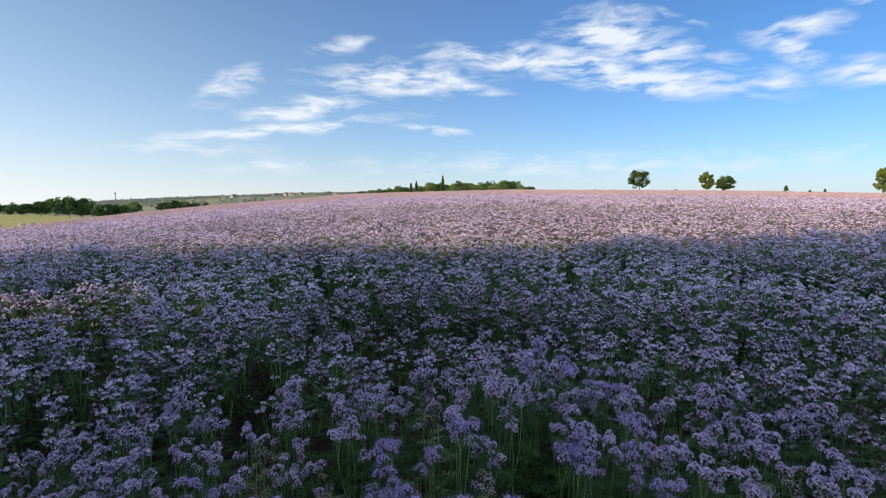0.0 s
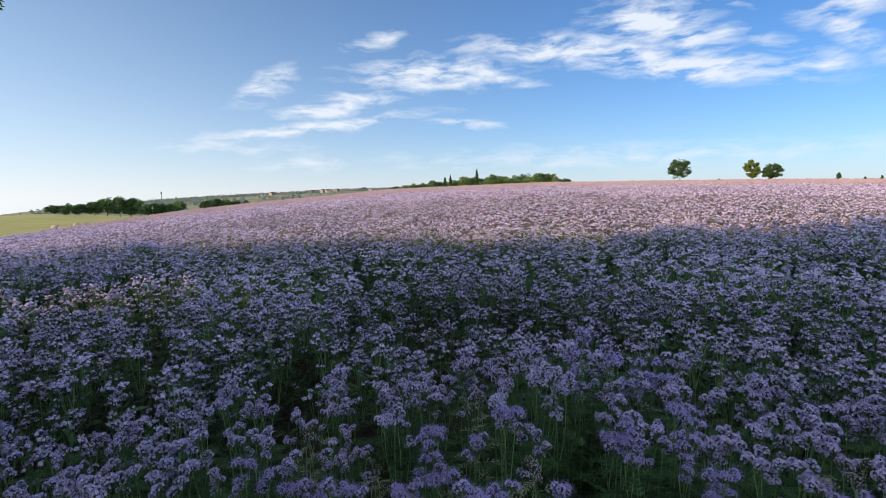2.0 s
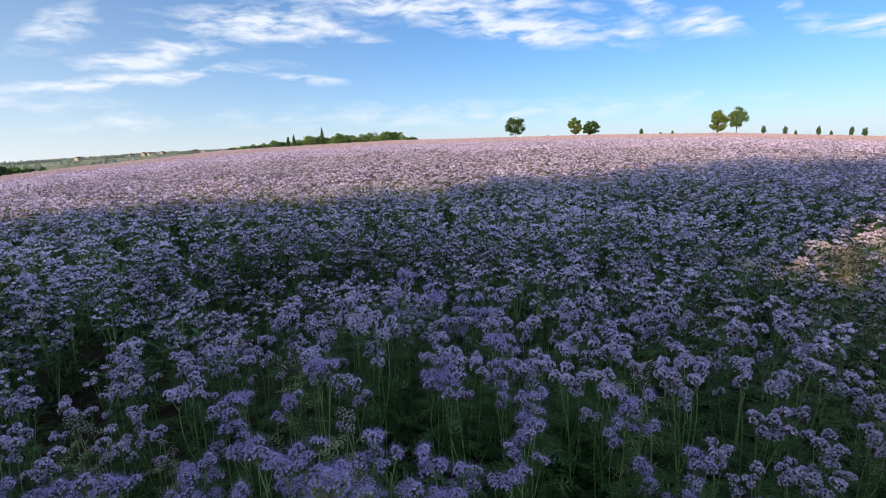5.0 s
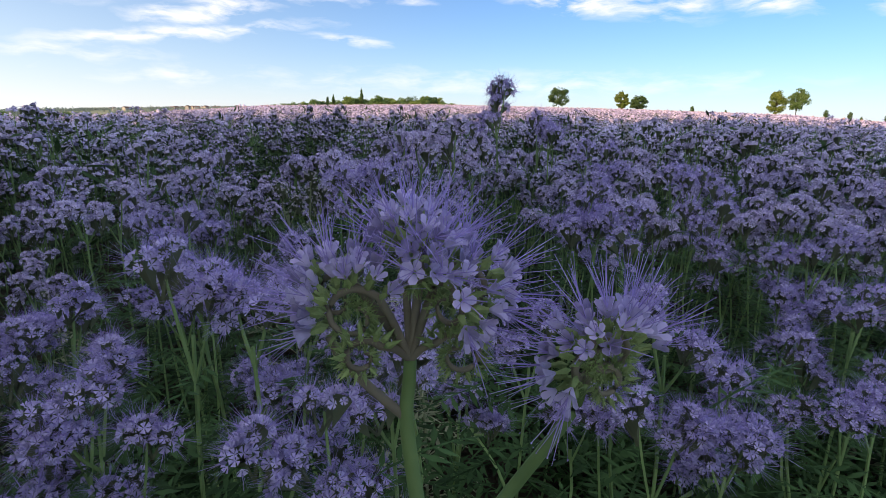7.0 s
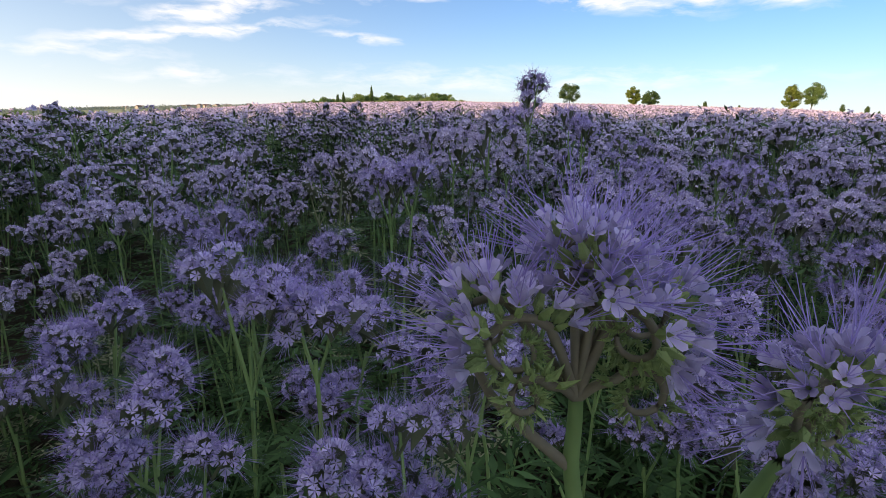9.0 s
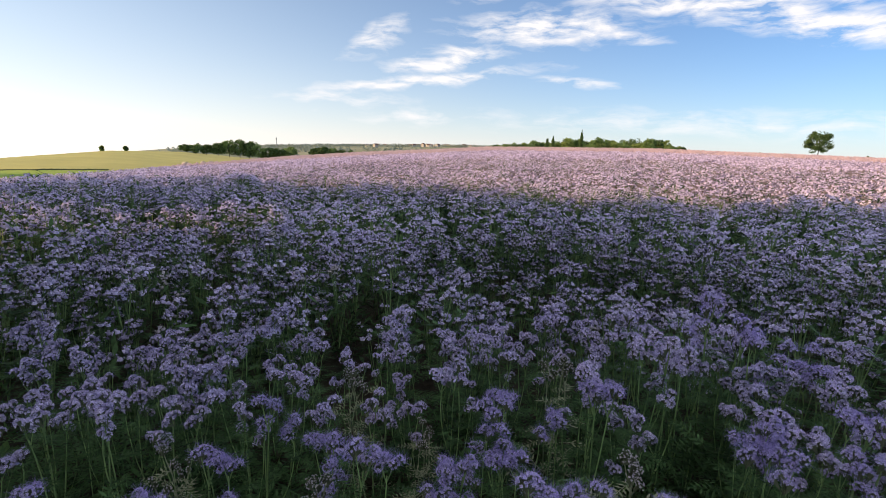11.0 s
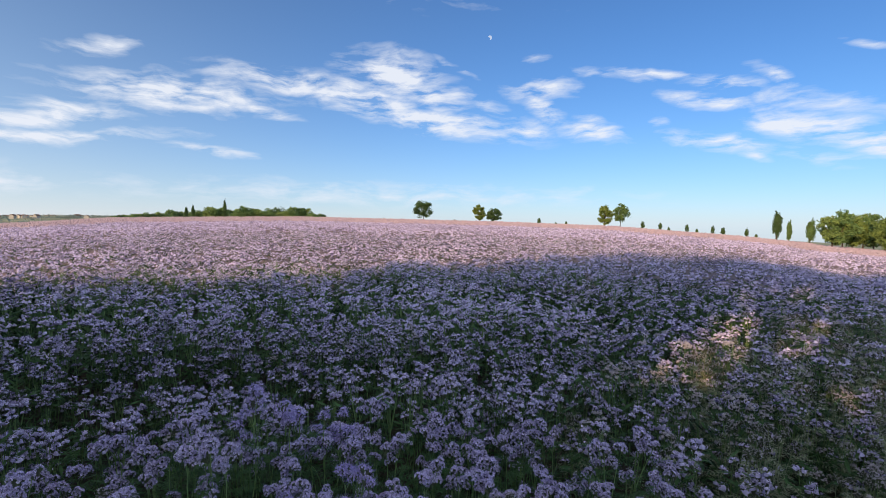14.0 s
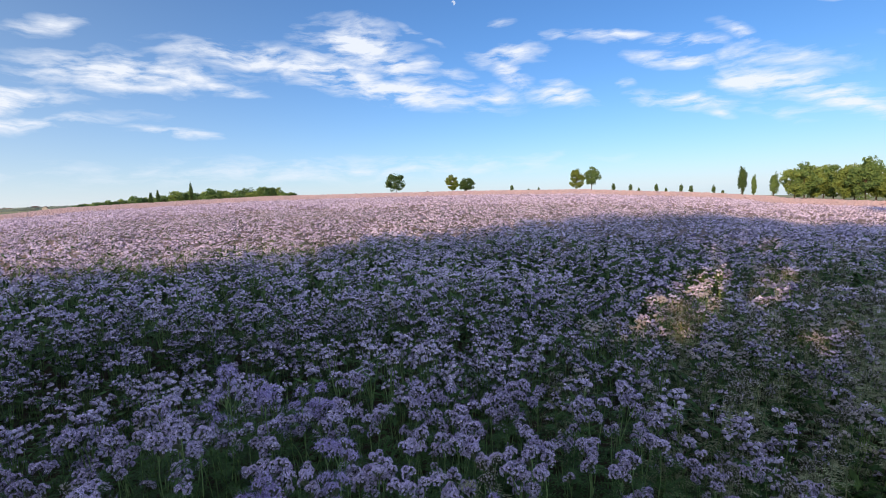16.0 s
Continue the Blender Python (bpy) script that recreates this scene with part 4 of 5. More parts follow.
def close_plant():
    root = new("phacelia_plant")
    joint, crown = (0.0814, 1.0455, 0.6909), (0.0840, 1.0506, 0.7112)
    fork = (0.0905, 1.0290, 0.6270)
    stem, twig = Bag(), Bag()
    for path, r0, r1, bag in (
            ([(0.100, 1.060, 0.0), (0.104, 1.050, 0.30), (0.097, 1.034, 0.52), fork], 0.0042, 0.0030, stem),
            ([fork, (0.0850, 1.037, 0.660), joint, (0.0835, 1.049, 0.703), crown], 0.0030, 0.0024, stem),
            ([fork, (0.1070, 1.0305, 0.6490), (0.1205, 1.0324, 0.6664), (0.1330, 1.032, 0.684), (0.1426, 1.0322, 0.6985), (0.1445, 1.0330, 0.7070)], 0.0028, 0.0019, stem),
            ([joint, (0.0700, 1.049, 0.7005), (0.0585, 1.055, 0.7110), (0.0545, 1.058, 0.7190)], 0.0019, 0.0015, twig)):
        p = arc(path, 18)
        v, f = tube(p, np.linspace(r0, r1, 18), 8)
        bag.add(v, f, 0)
    # sprays: centre, the roll's plane, radius, turns, start, bells
    close_head(root, 900, crown, [
        ((0.0640, 1.0490, 0.7300), (-1, 0.15, 0), (0, 0, 1), 0.0115, 1.10, 140, 16),
        ((0.0580, 1.0600, 0.7330), (-1, 0.55, 0), (0, 0.1, 1), 0.0100, 0.95, 120, 12),
        ((0.0850, 1.0600, 0.7500), (-0.45, 1, 0), (0, 0, 1), 0.0110, 0.95, 150, 14),
        ((0.0850, 1.0480, 0.7470), (0.35, -1, 0), (0, 0, 1), 0.0095, 0.95, 150, 13),
        ((0.0960, 1.0440, 0.7340), (0.8, -1, 0), (0, 0, 1), 0.0095, 1.05, 120, 14),
        ((0.1040, 1.0540, 0.7360), (1, -0.1, 0), (0, 0, 1), 0.0110, 1.1, 140, 15),
        ((0.0960, 1.0640, 0.7400), (1, 0.8, 0), (0, 0, 1), 0.0100, 0.9, 140, 11)], [
        ((0.1010, 1.0440, 0.7150), (1, -0.2, 0), (0, 0, 1), 0.0095, 1.2, 150, 17),
        ((0.0665, 1.0450, 0.7160), (-1, -0.1, 0), (0, 0, 1), 0.0075, 1.1, 150, 14)])
    close_head(root, 930, (0.1445, 1.0330, 0.7070), [
        ((0.1490, 1.0270, 0.7190), (1, 0.15, 0), (0, -0.25, 1), 0.0125, 1.15, 215, 19),
        ((0.1560, 1.0350, 0.7150), (1, 0.5, 0), (0, 0, 1), 0.0100, 0.95, 140, 12)], [
        ((0.1500, 1.0280, 0.7090), (1, 0.1, 0), (0, 0, 1), 0.0080, 1.1, 170, 14)])
    stem.make("stem", [STEM], root, smooth=True)
    twig.make("side_stalk", [STEM_BROWN], root, "brownish side stalk", smooth=True)
    leaves = Bag()
    g = np.random.default_rng(3)
    low = arc([(0.100, 1.060, 0.0), (0.104, 1.050, 0.30), (0.097, 1.034, 0.52), fork], 18)
    for i in range(30):
        k = 0.12 + 0.86 * i / 30
        v, f = fern_leaf(g, g.uniform(0.06, 0.12) * (1.25 - 0.7 * k), 9)
        leaves.add(turn_z(v, i * 2.4) + low[min(17, int(k * 18))], f, 0)
    leaves.make("foliage", [FERN], root)
    tagged(root, "tall phacelia with long violet stamens and green curled buds", "flower plant", "phacelia plants at the field edge")


close_plant()
for x, y, h in ((-0.071, 1.300, 0.65), (-0.141, 1.273, 0.585), (0.085, 1.230, 0.61), (0.045, 1.195, 0.575), (0.235, 1.330, 0.58), (0.300, 1.200, 0.55), (0.412, 2.154, 0.83), (0.538, 2.177, 0.75), (0.682, 2.203, 0.69),
                (0.758, 2.242, 0.68), (0.676, 1.501, 0.58), (0.720, 1.784, 0.68), (0.467, 1.717, 0.66), (-0.035, 1.360, 0.54), (0.535, 1.246, 0.52), (-0.186, 1.656, 0.62), (-0.285, 1.444, 0.55), (0.421, 1.273, 0.55), (0.054, 1.742, 0.69)):
    s = h / 0.62
    m = pose(x, y, 0, 0, 0, rng.uniform(0, 360)) @ Matrix.Diagonal((0.5 + 0.5 * s, 0.5 + 0.5 * s, s, 1))
    ob = copy_thing(protos_close[int(rng.integers(0, 6))], m)
    ob.matrix_basis = m


# ---- trees ----
def crown_leaves(g, centre, radii, clumps, leaves, size, gap=0.25, fluff=1.0):
    """Leaves gathered in uneven clumps through an egg-shaped crown."""
    d = g.normal(0, 1, (clumps, 3))
    d /= np.linalg.norm(d, axis=1, keepdims=True)
    hub = np.array(centre) + d * np.array(radii) * (g.uniform(gap, 1.0, (clumps, 1)) ** 0.5)
    own = g.uniform(0.16, 0.34, clumps) * min(radii) * fluff
    which = g.integers(0, clumps, leaves)
    q = g.normal(0, 1, (leaves, 3))
    q /= np.linalg.norm(q, axis=1, keepdims=True)
    p = hub[which] + q * (own[which] * g.uniform(0.3, 1.15, leaves) ** 0.6)[:, None] * np.array([1.1, 1.1, 0.75])
    n = q + g.normal(0, 0.8, (leaves, 3))
    n[:, 2] += 0.5
    return p, n, size * g.uniform(0.6, 1.3, leaves), hub


def full_crown(g, centre, radii, leaves, size, peak=0.0):
    """Leaves over and inside a bumpy closed crown; peak draws it to a point."""
    d = g.normal(0, 1, (leaves, 3))
    d /= np.linalg.norm(d, axis=1, keepdims=True)
    bump = np.full(leaves, 0.58)
    for _ in range(38):
        c = g.normal(0, 1, 3)
        c /= np.linalg.norm(c)
        bump = np.maximum(bump, g.uniform(0.72, 1.06) * np.exp(-((d - c) ** 2).sum(1) / 0.34))
    q = d * (bump * g.uniform(0.3, 1.12, leaves) ** 0.4)[:, None]
    if peak:
        q[:, :2] *= (1 - peak * np.clip(q[:, 2:3] * 0.5 + 0.5, 0, 1))
    n = d + g.normal(0, 0.55, (leaves, 3))
    n[:, 2] += 0.3
    p = np.array(centre) + q * np.array(radii)
    hub = np.array(centre) + d[:14] * np.array(radii) * 0.55
    return p, n, size * g.uniform(0.6, 1.3, leaves), hub


LEAF_V = np.array([(-1, 0, 0), (0, -0.42, 0.12), (1, 0, -0.1), (0, 0.42, 0.12)], float)
LEAF_F = np.array([(0, 1, 2), (0, 2, 3)])


def tree(name, seed, at, height, width, trunk_h, leaves, size, mat, label, category="tree", clumps=70, lean=(0, 0), group="", sink=0.05, fluff=1.0, full=False, peak=0.0, girth=1.0):
    """A tapered trunk with limbs that reach into a crown of leaf clumps."""
    g = np.random.default_rng(seed)
    x, y = at
    root = new(name)
    root.location = (x, y, float(ground_z(x, y)) - sink)
    mid = np.array([lean[0], lean[1], trunk_h + (height - trunk_h) * 0.5])
    radii = np.array([width / 2, width / 2, (height - trunk_h) / 2]) * 0.90
    p, n, s, hub = full_crown(g, mid, radii / 0.93, leaves, size, peak) if full else crown_leaves(g, mid, radii, clumps, leaves, size, 0.25, fluff)
    v, f = strew(LEAF_V, LEAF_F, p, n, g.uniform(0, 6.28, leaves), s)
    thick = (height * 0.013 + 0.02) * girth
    wood = Bag()
    t = np.linspace(0, 1, 7)
    top = mid + [0, 0, radii[2] * 0.4]
    path = np.stack([top[0] * t ** 1.5 + 0.1 * np.sin(3 * t + seed), top[1] * t ** 1.5, top[2] * t], -1)
    bv, bf = tube(path, thick * (1.15 - 0.85 * t), 7)
    wood.add(bv, bf, 0)
    for h in hub[:0 if peak > 0.5 else 14]:
        k = g.uniform(0.35, 0.8)
        start = np.array([np.interp(k, t, path[:, i]) for i in range(3)])
        tt = np.linspace(0, 1, 5)[:, None]
        bend = start + (h - start) * tt + np.array([0, 0, 0.12 * height]) * np.sin(tt * 3.14) * 0.3
        bv, bf = tube(bend, thick * 0.4 * (1.05 - 0.9 * tt[:, 0]), 5)
        wood.add(bv, bf, 0)
    wood.make("trunk", [BARK], root)
    tris("crown", v, f, [mat], None, root)
    return tagged(root, label, category, group)


def polar(az, r):
    a = radians(az)
    return (-math.sin(a) * r, math.cos(a) * r)


def sphere_point(az, el, r):
    a, e = radians(az), radians(el)
    return np.array([-math.sin(a) * math.cos(e) * r, math.cos(a) * math.cos(e) * r, EYE_Z + math.sin(e) * r])


# roadside trees behind the camera, whose shade lies over the field
for i, (x, y, h, w, leaves) in enumerate([(-33.5, -3.9, 10.3, 4.6, 5600), (-28.7, -3.9, 9.8, 4.8, 5600), (-22.6, -3.9, 8.8, 4.2, 5200),
                                          (-15.2, -3.9, 9.9, 3.8, 5200), (-11.8, -3.9, 10.6, 6.2, 7000), (-2.1, -3.9, 8.9, 4.2, 5600)]):
    tree("roadside_tree", 300 + i, (x, y), h, w, {-28.7: 6.2, -22.6: 6.7, -15.2: 5.5}.get(x, 0.9), leaves, 0.38, LEAF, "leafy roadside ash tree whose shade lies over the flowers", group="roadside trees", full=True)


LEAF_ASH = leafy("ash_leaf", (0.28, 0.40, 0.11), (0.11, 0.19, 0.05), 0.55)


# unseen high thin crowns and bushes added to close gaps; only dapples pass below
for i, (x, h, w, bare, leaves) in enumerate([(-7.6, 5.35, 3.6, 0.4, 3000), (-15.4, 3.9, 3.6, 0.4, 2800), (-25.6, 9.4, 4.4, 6.6, 2600), (-19.2, 8.5, 3.8, 7.0, 2000), (-8.9, 10.7, 3.6, 7.6, 2600), (-6.6, 6.6, 3.4, 2.2, 420), (-6.6, 9.7, 5.0, 6.9, 4400), (-4.9, 3.4, 2.2, 0.3, 380)]):
    tree("roadside_tree", 312 + i, (x, -3.9), h, w, bare, leaves, 0.22, LEAF, "unseen roadside tree added to shape the dapples on the field", group="roadside trees", clumps=50, full=x in (-7.6, -15.4))


def ash_spray(length=1.0):
    """A compound leaf: paired lance-shaped leaflets along a drooping rib, along x."""
    V, F = [], []
    for i in range(5):
        t = 0.15 + 0.75 * i / 5
        at = np.array([t, 0, -0.35 * t * t])
        for sgn in (-1, 1):
            d = np.array([0.45, sgn * 0.9, -0.25]) * 0.42
            e = np.array([0.9, -sgn * 0.45, 0]) * 0.085
            k = len(V)
            V += [at, at + d * 0.5 + e, at + d, at + d * 0.5 - e]
            F += [(k, k + 1, k + 2), (k, k + 2, k + 3)]
    at = np.array([0.9, 0, -0.28])
    k = len(V)
    V += [at, at + [.2, .08, -.1], at + [.42, 0, -.2], at + [.2, -.08, -.1]]
    F += [(k, k + 1, k + 2), (k, k + 2, k + 3)]
    V += [np.array([0, -.012, 0]), np.array([0, .012, 0]), np.array([0.95, 0, -.31])]
    F += [(len(V) - 3, len(V) - 2, len(V) - 1)]
    return np.array(V) * length, np.array(F)


def overhanging_ash():
    """The roadside ash whose long limb hangs into the view."""
    g = np.random.default_rng(17)
    root = new("ash_tree")
    foot = np.array([-7.6, -1.2, 0.0])
    wood, leaf = Bag(), Bag()
    t = np.linspace(0, 1, 8)[:, None]
    trunk = foot + np.array([0.5, 0.6, 6.6]) * t + np.array([0.15, 0.1, 0]) * np.sin(4 * t)
    v, f = tube(trunk, np.linspace(0.26, 0.10, 8), 9)
    wood.add(v, f, 0)
    knee = sphere_point(57.3, 12.4, 5.46)
    base = sphere_point(70.9, 11.2, 6.40)
    limb = [trunk[3], base, sphere_point(64.4, 12.1, 5.77), sphere_point(60.6, 12.8, 5.54), knee]
    limb = np.array(limb)
    u = np.linspace(0, 4, 17)
    limb = np.stack([np.interp(u, range(5), limb[:, i]) for i in range(3)], -1)
    v, f = tube(limb, np.linspace(0.13, 0.045, 17), 8)
    wood.add(v, f, 0)
    # hanging clumps: azimuth, elevation, spread, distance, compound leaves
    clumps = [
        (66.6, 15.8, 0.34, 5.62, 43), (62.3, 16.7, 0.34, 5.46, 43), (57.2, 16.5, 0.26, 5.38, 33), (52.7, 16.9, 0.26, 5.30, 33), (48.7, 16.9, 0.26, 5.30, 33), (45.3, 18.4, 0.21, 5.23, 28),
        (42.6, 20.3, 0.13, 5.15, 12), (49.3, 13.3, 0.21, 5.30, 28), (46.9, 12.0, 0.15, 5.30, 18), (46.3, 14.1, 0.14, 5.30, 14), (52.6, 13.0, 0.11, 5.38, 11), (55.1, 14.5, 0.12, 5.38, 10),
        (57.8, 8.3, 0.15, 5.46, 21), (57.1, 6.7, 0.09, 5.46, 10), (61.8, 8.4, 0.19, 5.54, 21), (65.0, 7.7, 0.22, 5.69, 28), (67.1, 5.6, 0.22, 5.77, 25), (64.0, 4.3, 0.10, 5.69, 8),
        (69.2, 10.7, 0.34, 5.93, 36), (71.9, 14.5, 0.43, 6.08, 43), (54.4, 20.7, 0.39, 5.38, 43), (48.2, 21.8, 0.34, 5.30, 36), (61.2, 21.2, 0.43, 5.46, 43), (68.7, 20.8, 0.43, 5.62, 43),
        (73.0, 6.9, 0.34, 6.24, 28), (63.5, 8.5, 0.26, 5.60, 31), (66.5, 8.1, 0.22, 5.80, 24), (69.5, 10.4, 0.26, 6.00, 28), (61.0, 15.9, 0.29, 5.50, 36), (66.0, 17.9, 0.34, 5.70, 43),
        (70.0, 13.9, 0.34, 6.00, 43),
    ]
    sv, sf = ash_spray()
    for az, el, spread, dist, count in clumps:
        c = sphere_point(az, el, dist)
        near = limb[np.argmin(np.linalg.norm(limb - c, axis=1))]
        tt = np.linspace(0, 1, 6)[:, None]
        twig = near + (c - near) * tt + np.array([0, 0, 0.16]) * np.sin(tt * 3.14)
        v, f = tube(twig, np.linspace(0.011, 0.005, 6), 5)
        wood.add(v, f, 0)
        for _ in range(5):
            tip = c + g.normal(0, spread * 0.7, 3)
            tw = c + (tip - c) * tt
            v, f = tube(tw, np.linspace(0.006, 0.002, 6), 4)
            wood.add(v, f, 0)
        p = c + np.clip(g.normal(0, spread * 0.62, (count * 4, 3)), -spread * 1.3, spread * 1.3)
        n = g.normal(0, 0.75, (count * 4, 3))
        n[:, 2] += 0.6
        v, f = strew(sv, sf, p, n, g.uniform(0, 6.28, count * 4), g.uniform(0.07, 0.12, count * 4))
        leaf.add(v, f, 0)
    # the crown above
    p, n, s, hub = crown_leaves(g, np.array([-7.4, -0.9, 5.6]), np.array([2.8, 2.6, 2.3]), 60, 5200, 0.16)
    v, f = strew(LEAF_V, LEAF_F, p, n, g.uniform(0, 6.28, 5200), s)
    crown = Bag()
    crown.add(v, f, 0)
    for h in hub[:14]:
        tt = np.linspace(0, 1, 5)[:, None]
        v, f = tube(trunk[5] + (h - trunk[5]) * tt, 0.06 * (1.05 - 0.9 * tt[:, 0]), 5)
        wood.add(v, f, 0)
    wood.make("trunk", [BARK], root)
    leaf.make("hanging_foliage", [LEAF_ASH], root)
    crown.make("crown", [LEAF], root)
    tagged(root, "roadside ash tree with a long limb hanging over the field", "tree")


overhanging_ash()

# trees by the track
for i, (az, r, h, w) in enumerate([(63.0, 60, 9.5, 7.0), (66.6, 70, 9.2, 5.0), (69.0, 66, 9.6, 5.6), (71.5, 60, 9.2, 6.4)]):
    tree("tree", 320 + i, polar(az, r), h, w, 0.8, 10000, 0.22, LEAF_ASH, "broad green tree beside the farm track", group="trees beside the track", clumps=64, fluff=1.0)
tree("tree", 330, polar(-73.0, 33), 8.6, 3.5, 0.1, 9500, 0.085, LEAF_ASH, "slender light-green ash tree at the grass verge", clumps=75, fluff=1.25, girth=0.45)
tree("tree", 331, polar(-77.4, 30), 10.2, 5.2, 0.3, 11000, 0.10, LEAF_GOLD, "sunlit yellow-green tree at the grass verge", full=True)
tree("tree", 332, polar(-74.4, 39), 4.4, 4.6, 0.2, 4200, 0.11, LEAF_DARK, "dark green bushy tree at the grass verge")
tree("tree", 333, polar(-75.8, 37), 5.2, 4.0, 0.2, 4200, 0.11, LEAF, "low green bushy tree at the grass verge")

# lone trees along the crest
CREST_TREES = [(-21.6, 2.25, 2.45, 0.15, LEAF_DARK, "round lone oak tree on the hill's crest"), (-27.9, 1.95, 1.40, 0.02, LEAF_GOLD, "sunlit yellow-green tree on the hill's crest"),
               (-29.5, 1.55, 1.75, 0.02, LEAF_DARK, "dark round tree beside a lighter one on the crest"), (-41.4, 2.25, 1.60, 0.02, LEAF_GOLD, "sunlit full-crowned tree on the hill's crest"),
               (-43.0, 2.50, 1.70, 0.30, LEAF, "light-green birch tree on the hill's crest")]
DEGREE = math.tan(radians(1))


def skyline(az, r):
    """Height of the crop's skyline as the eye sees it at that distance."""
    return EYE_Z + r * math.tan(radians(float(np.interp(az, CREST_AZ, CREST_EL))))


def raised(az, r):
    """How far the ground lies below that skyline."""
    return max(skyline(az, r) - float(ground_z(*polar(az, r))), 0.0)


for i, (az, high, wide, bare, mat, label) in enumerate(CREST_TREES):
    k = 158 * DEGREE
    tree("tree", 340 + i, polar(az, 158), high * k + raised(az, 158), wide * k, bare * k + raised(az, 158), 5200, 0.20, mat, label, clumps=60, fluff=1.15)

# young conifers in a row along the far road
for i, (az, high) in enumerate([(-34.5, 0.75), (-37.4, 0.40), (-45.2, 0.95), (-46.9, 0.95), (-47.7, 0.45), (-49.4, 0.95), (-50.3, 0.5), (-51.7, 0.95), (-52.6, 0.90), (-54.6, 0.90), (-55.4, 0.45), (-36.3, 0.25), (-17.2, 0.15), (-25.1, 0.20)]):
    k = 156 * DEGREE
    tree("young_tree", 360 + i, polar(az, 156), high * k + raised(az, 156), 0.62 * k if high > .5 else 0.36 * k, raised(az, 156) * 0.6, 800, 0.13, LEAF_DARK, "small dark cone-shaped roadside tree", "tree", 18, group="young trees along the far road", full=True, peak=0.45)

# poplars and the wood beside the road
for i, (az, high, wide) in enumerate([(-57.05, 3.15, 0.90), (-58.0, 2.2, 0.50), (-59.6, 2.55, 0.85)]):
    k = 152 * DEGREE
    tree("poplar", 380 + i, polar(az, 152), high * k + raised(az, 152), wide * k * 1.15, 0.4, 4200, 0.17, LEAF_DARK if i < 1 else LEAF, "tall narrow poplar at the field's far corner", "tree", 90, group="poplars at the field corner", full=True, peak=0.15)
for i in range(18):
    az = -61.2 - 0.72 * i
    r = 132.0 + rng.uniform(-6, 6)
    k = r * DEGREE
    high = np.interp(az, [-74, -71.5, -69, -66, -63, -61], [2.9, 2.9, 3.1, 3.5, 3.25, 3.0]) * rng.uniform(0.86, 1.08)
    if 69.0 < -az < 70.0:
        high *= 0.75
    tree("tree", 390 + i, polar(az, r), high * k + raised(az, r), rng.uniform(1.7, 2.5) * k, 0.05 * k + raised(az, r) * 0.8, 2400, 0.34, (LEAF_WOOD, LEAF, LEAF_WOOD)[i % 3], "sunlit deciduous tree in the wood beside the road", group="wood beside the road", clumps=34, fluff=1.55)

# the village wood behind the crest, with its narrow conifers
for i in range(34):
    az = 9.0 - 19.5 * (i / 33)
    r = 255 + rng.uniform(-15, 15)
    k = r * DEGREE
    high = np.interp(az, [-11, -9.5, -8.0, -5, -1, 2.5, 6, 9], [0.25, 0.55, 1.20, 0.95, 1.05, 0.85, 0.55, 0.20]) * rng.uniform(0.75, 1.15)
    tree("tree", 420 + i, polar(az, r), high * k + raised(az, r), rng.uniform(1.2, 1.9) * k, raised(az, r) * 0.3, 1300, 0.52, (LEAF, LEAF_DARK, LEAF_WOOD, LEAF)[i % 4],
         "dark leafy tree in the wood behind the crest", group="wood behind the crest", clumps=26, fluff=1.5)
for az, high, wide in ((-0.64, 2.05, 0.62), (2.3, 1.45, 0.55), (2.9, 1.25, 0.5)):
    k = 242 * DEGREE
    tree("conifer", 460 + int(az * 2), polar(az, 242), high * k + raised(az, 242), wide * k, raised(az, 242) * 0.8, 1400, 0.24, LEAF_DARK, "tall narrow dark conifer above the wood", "tree", 40, group="conifers above the wood", full=True, peak=0.5)

# the copse at the end of the ripe field: azimuth, elevation of its top, width
for i, (az, top, wide) in enumerate([(40.6, -0.95, 1.2), (39.7, -0.80, 1.2), (38.7, -0.85, 1.3), (37.6, -0.60, 1.4), (36.6, -0.40, 1.4), (35.6, -0.25, 1.5), (34.7, -0.30, 1.4), (33.8, -0.50, 1.5), (32.7, -0.95, 1.5), (31.7, -1.05, 1.6), (30.6, -0.80, 1.3),
                                      (28.0, -0.90, 1.2), (27.2, -0.78, 1.3), (26.3, -0.85, 1.2), (25.3, -1.0, 1.2), (24.3, -1.05, 1.0), (47.5, -1.3, .2), (45.6, -1.3, .22)]):
    r = 255 if az < 42 else 205
    k = r * DEGREE
    base = float(ground_z(*polar(az, r)))
    tree("tree", 480 + i, polar(az, r), EYE_Z + r * math.tan(radians(top + 0.25)) - base, wide * k * 1.1, 0.4, 1500, 0.50, (LEAF_DARK, LEAF, LEAF_DARK)[i % 3], "dark green tree in the copse beyond the ripe field", group="copse beyond the ripe field", clumps=30, fluff=1.5)


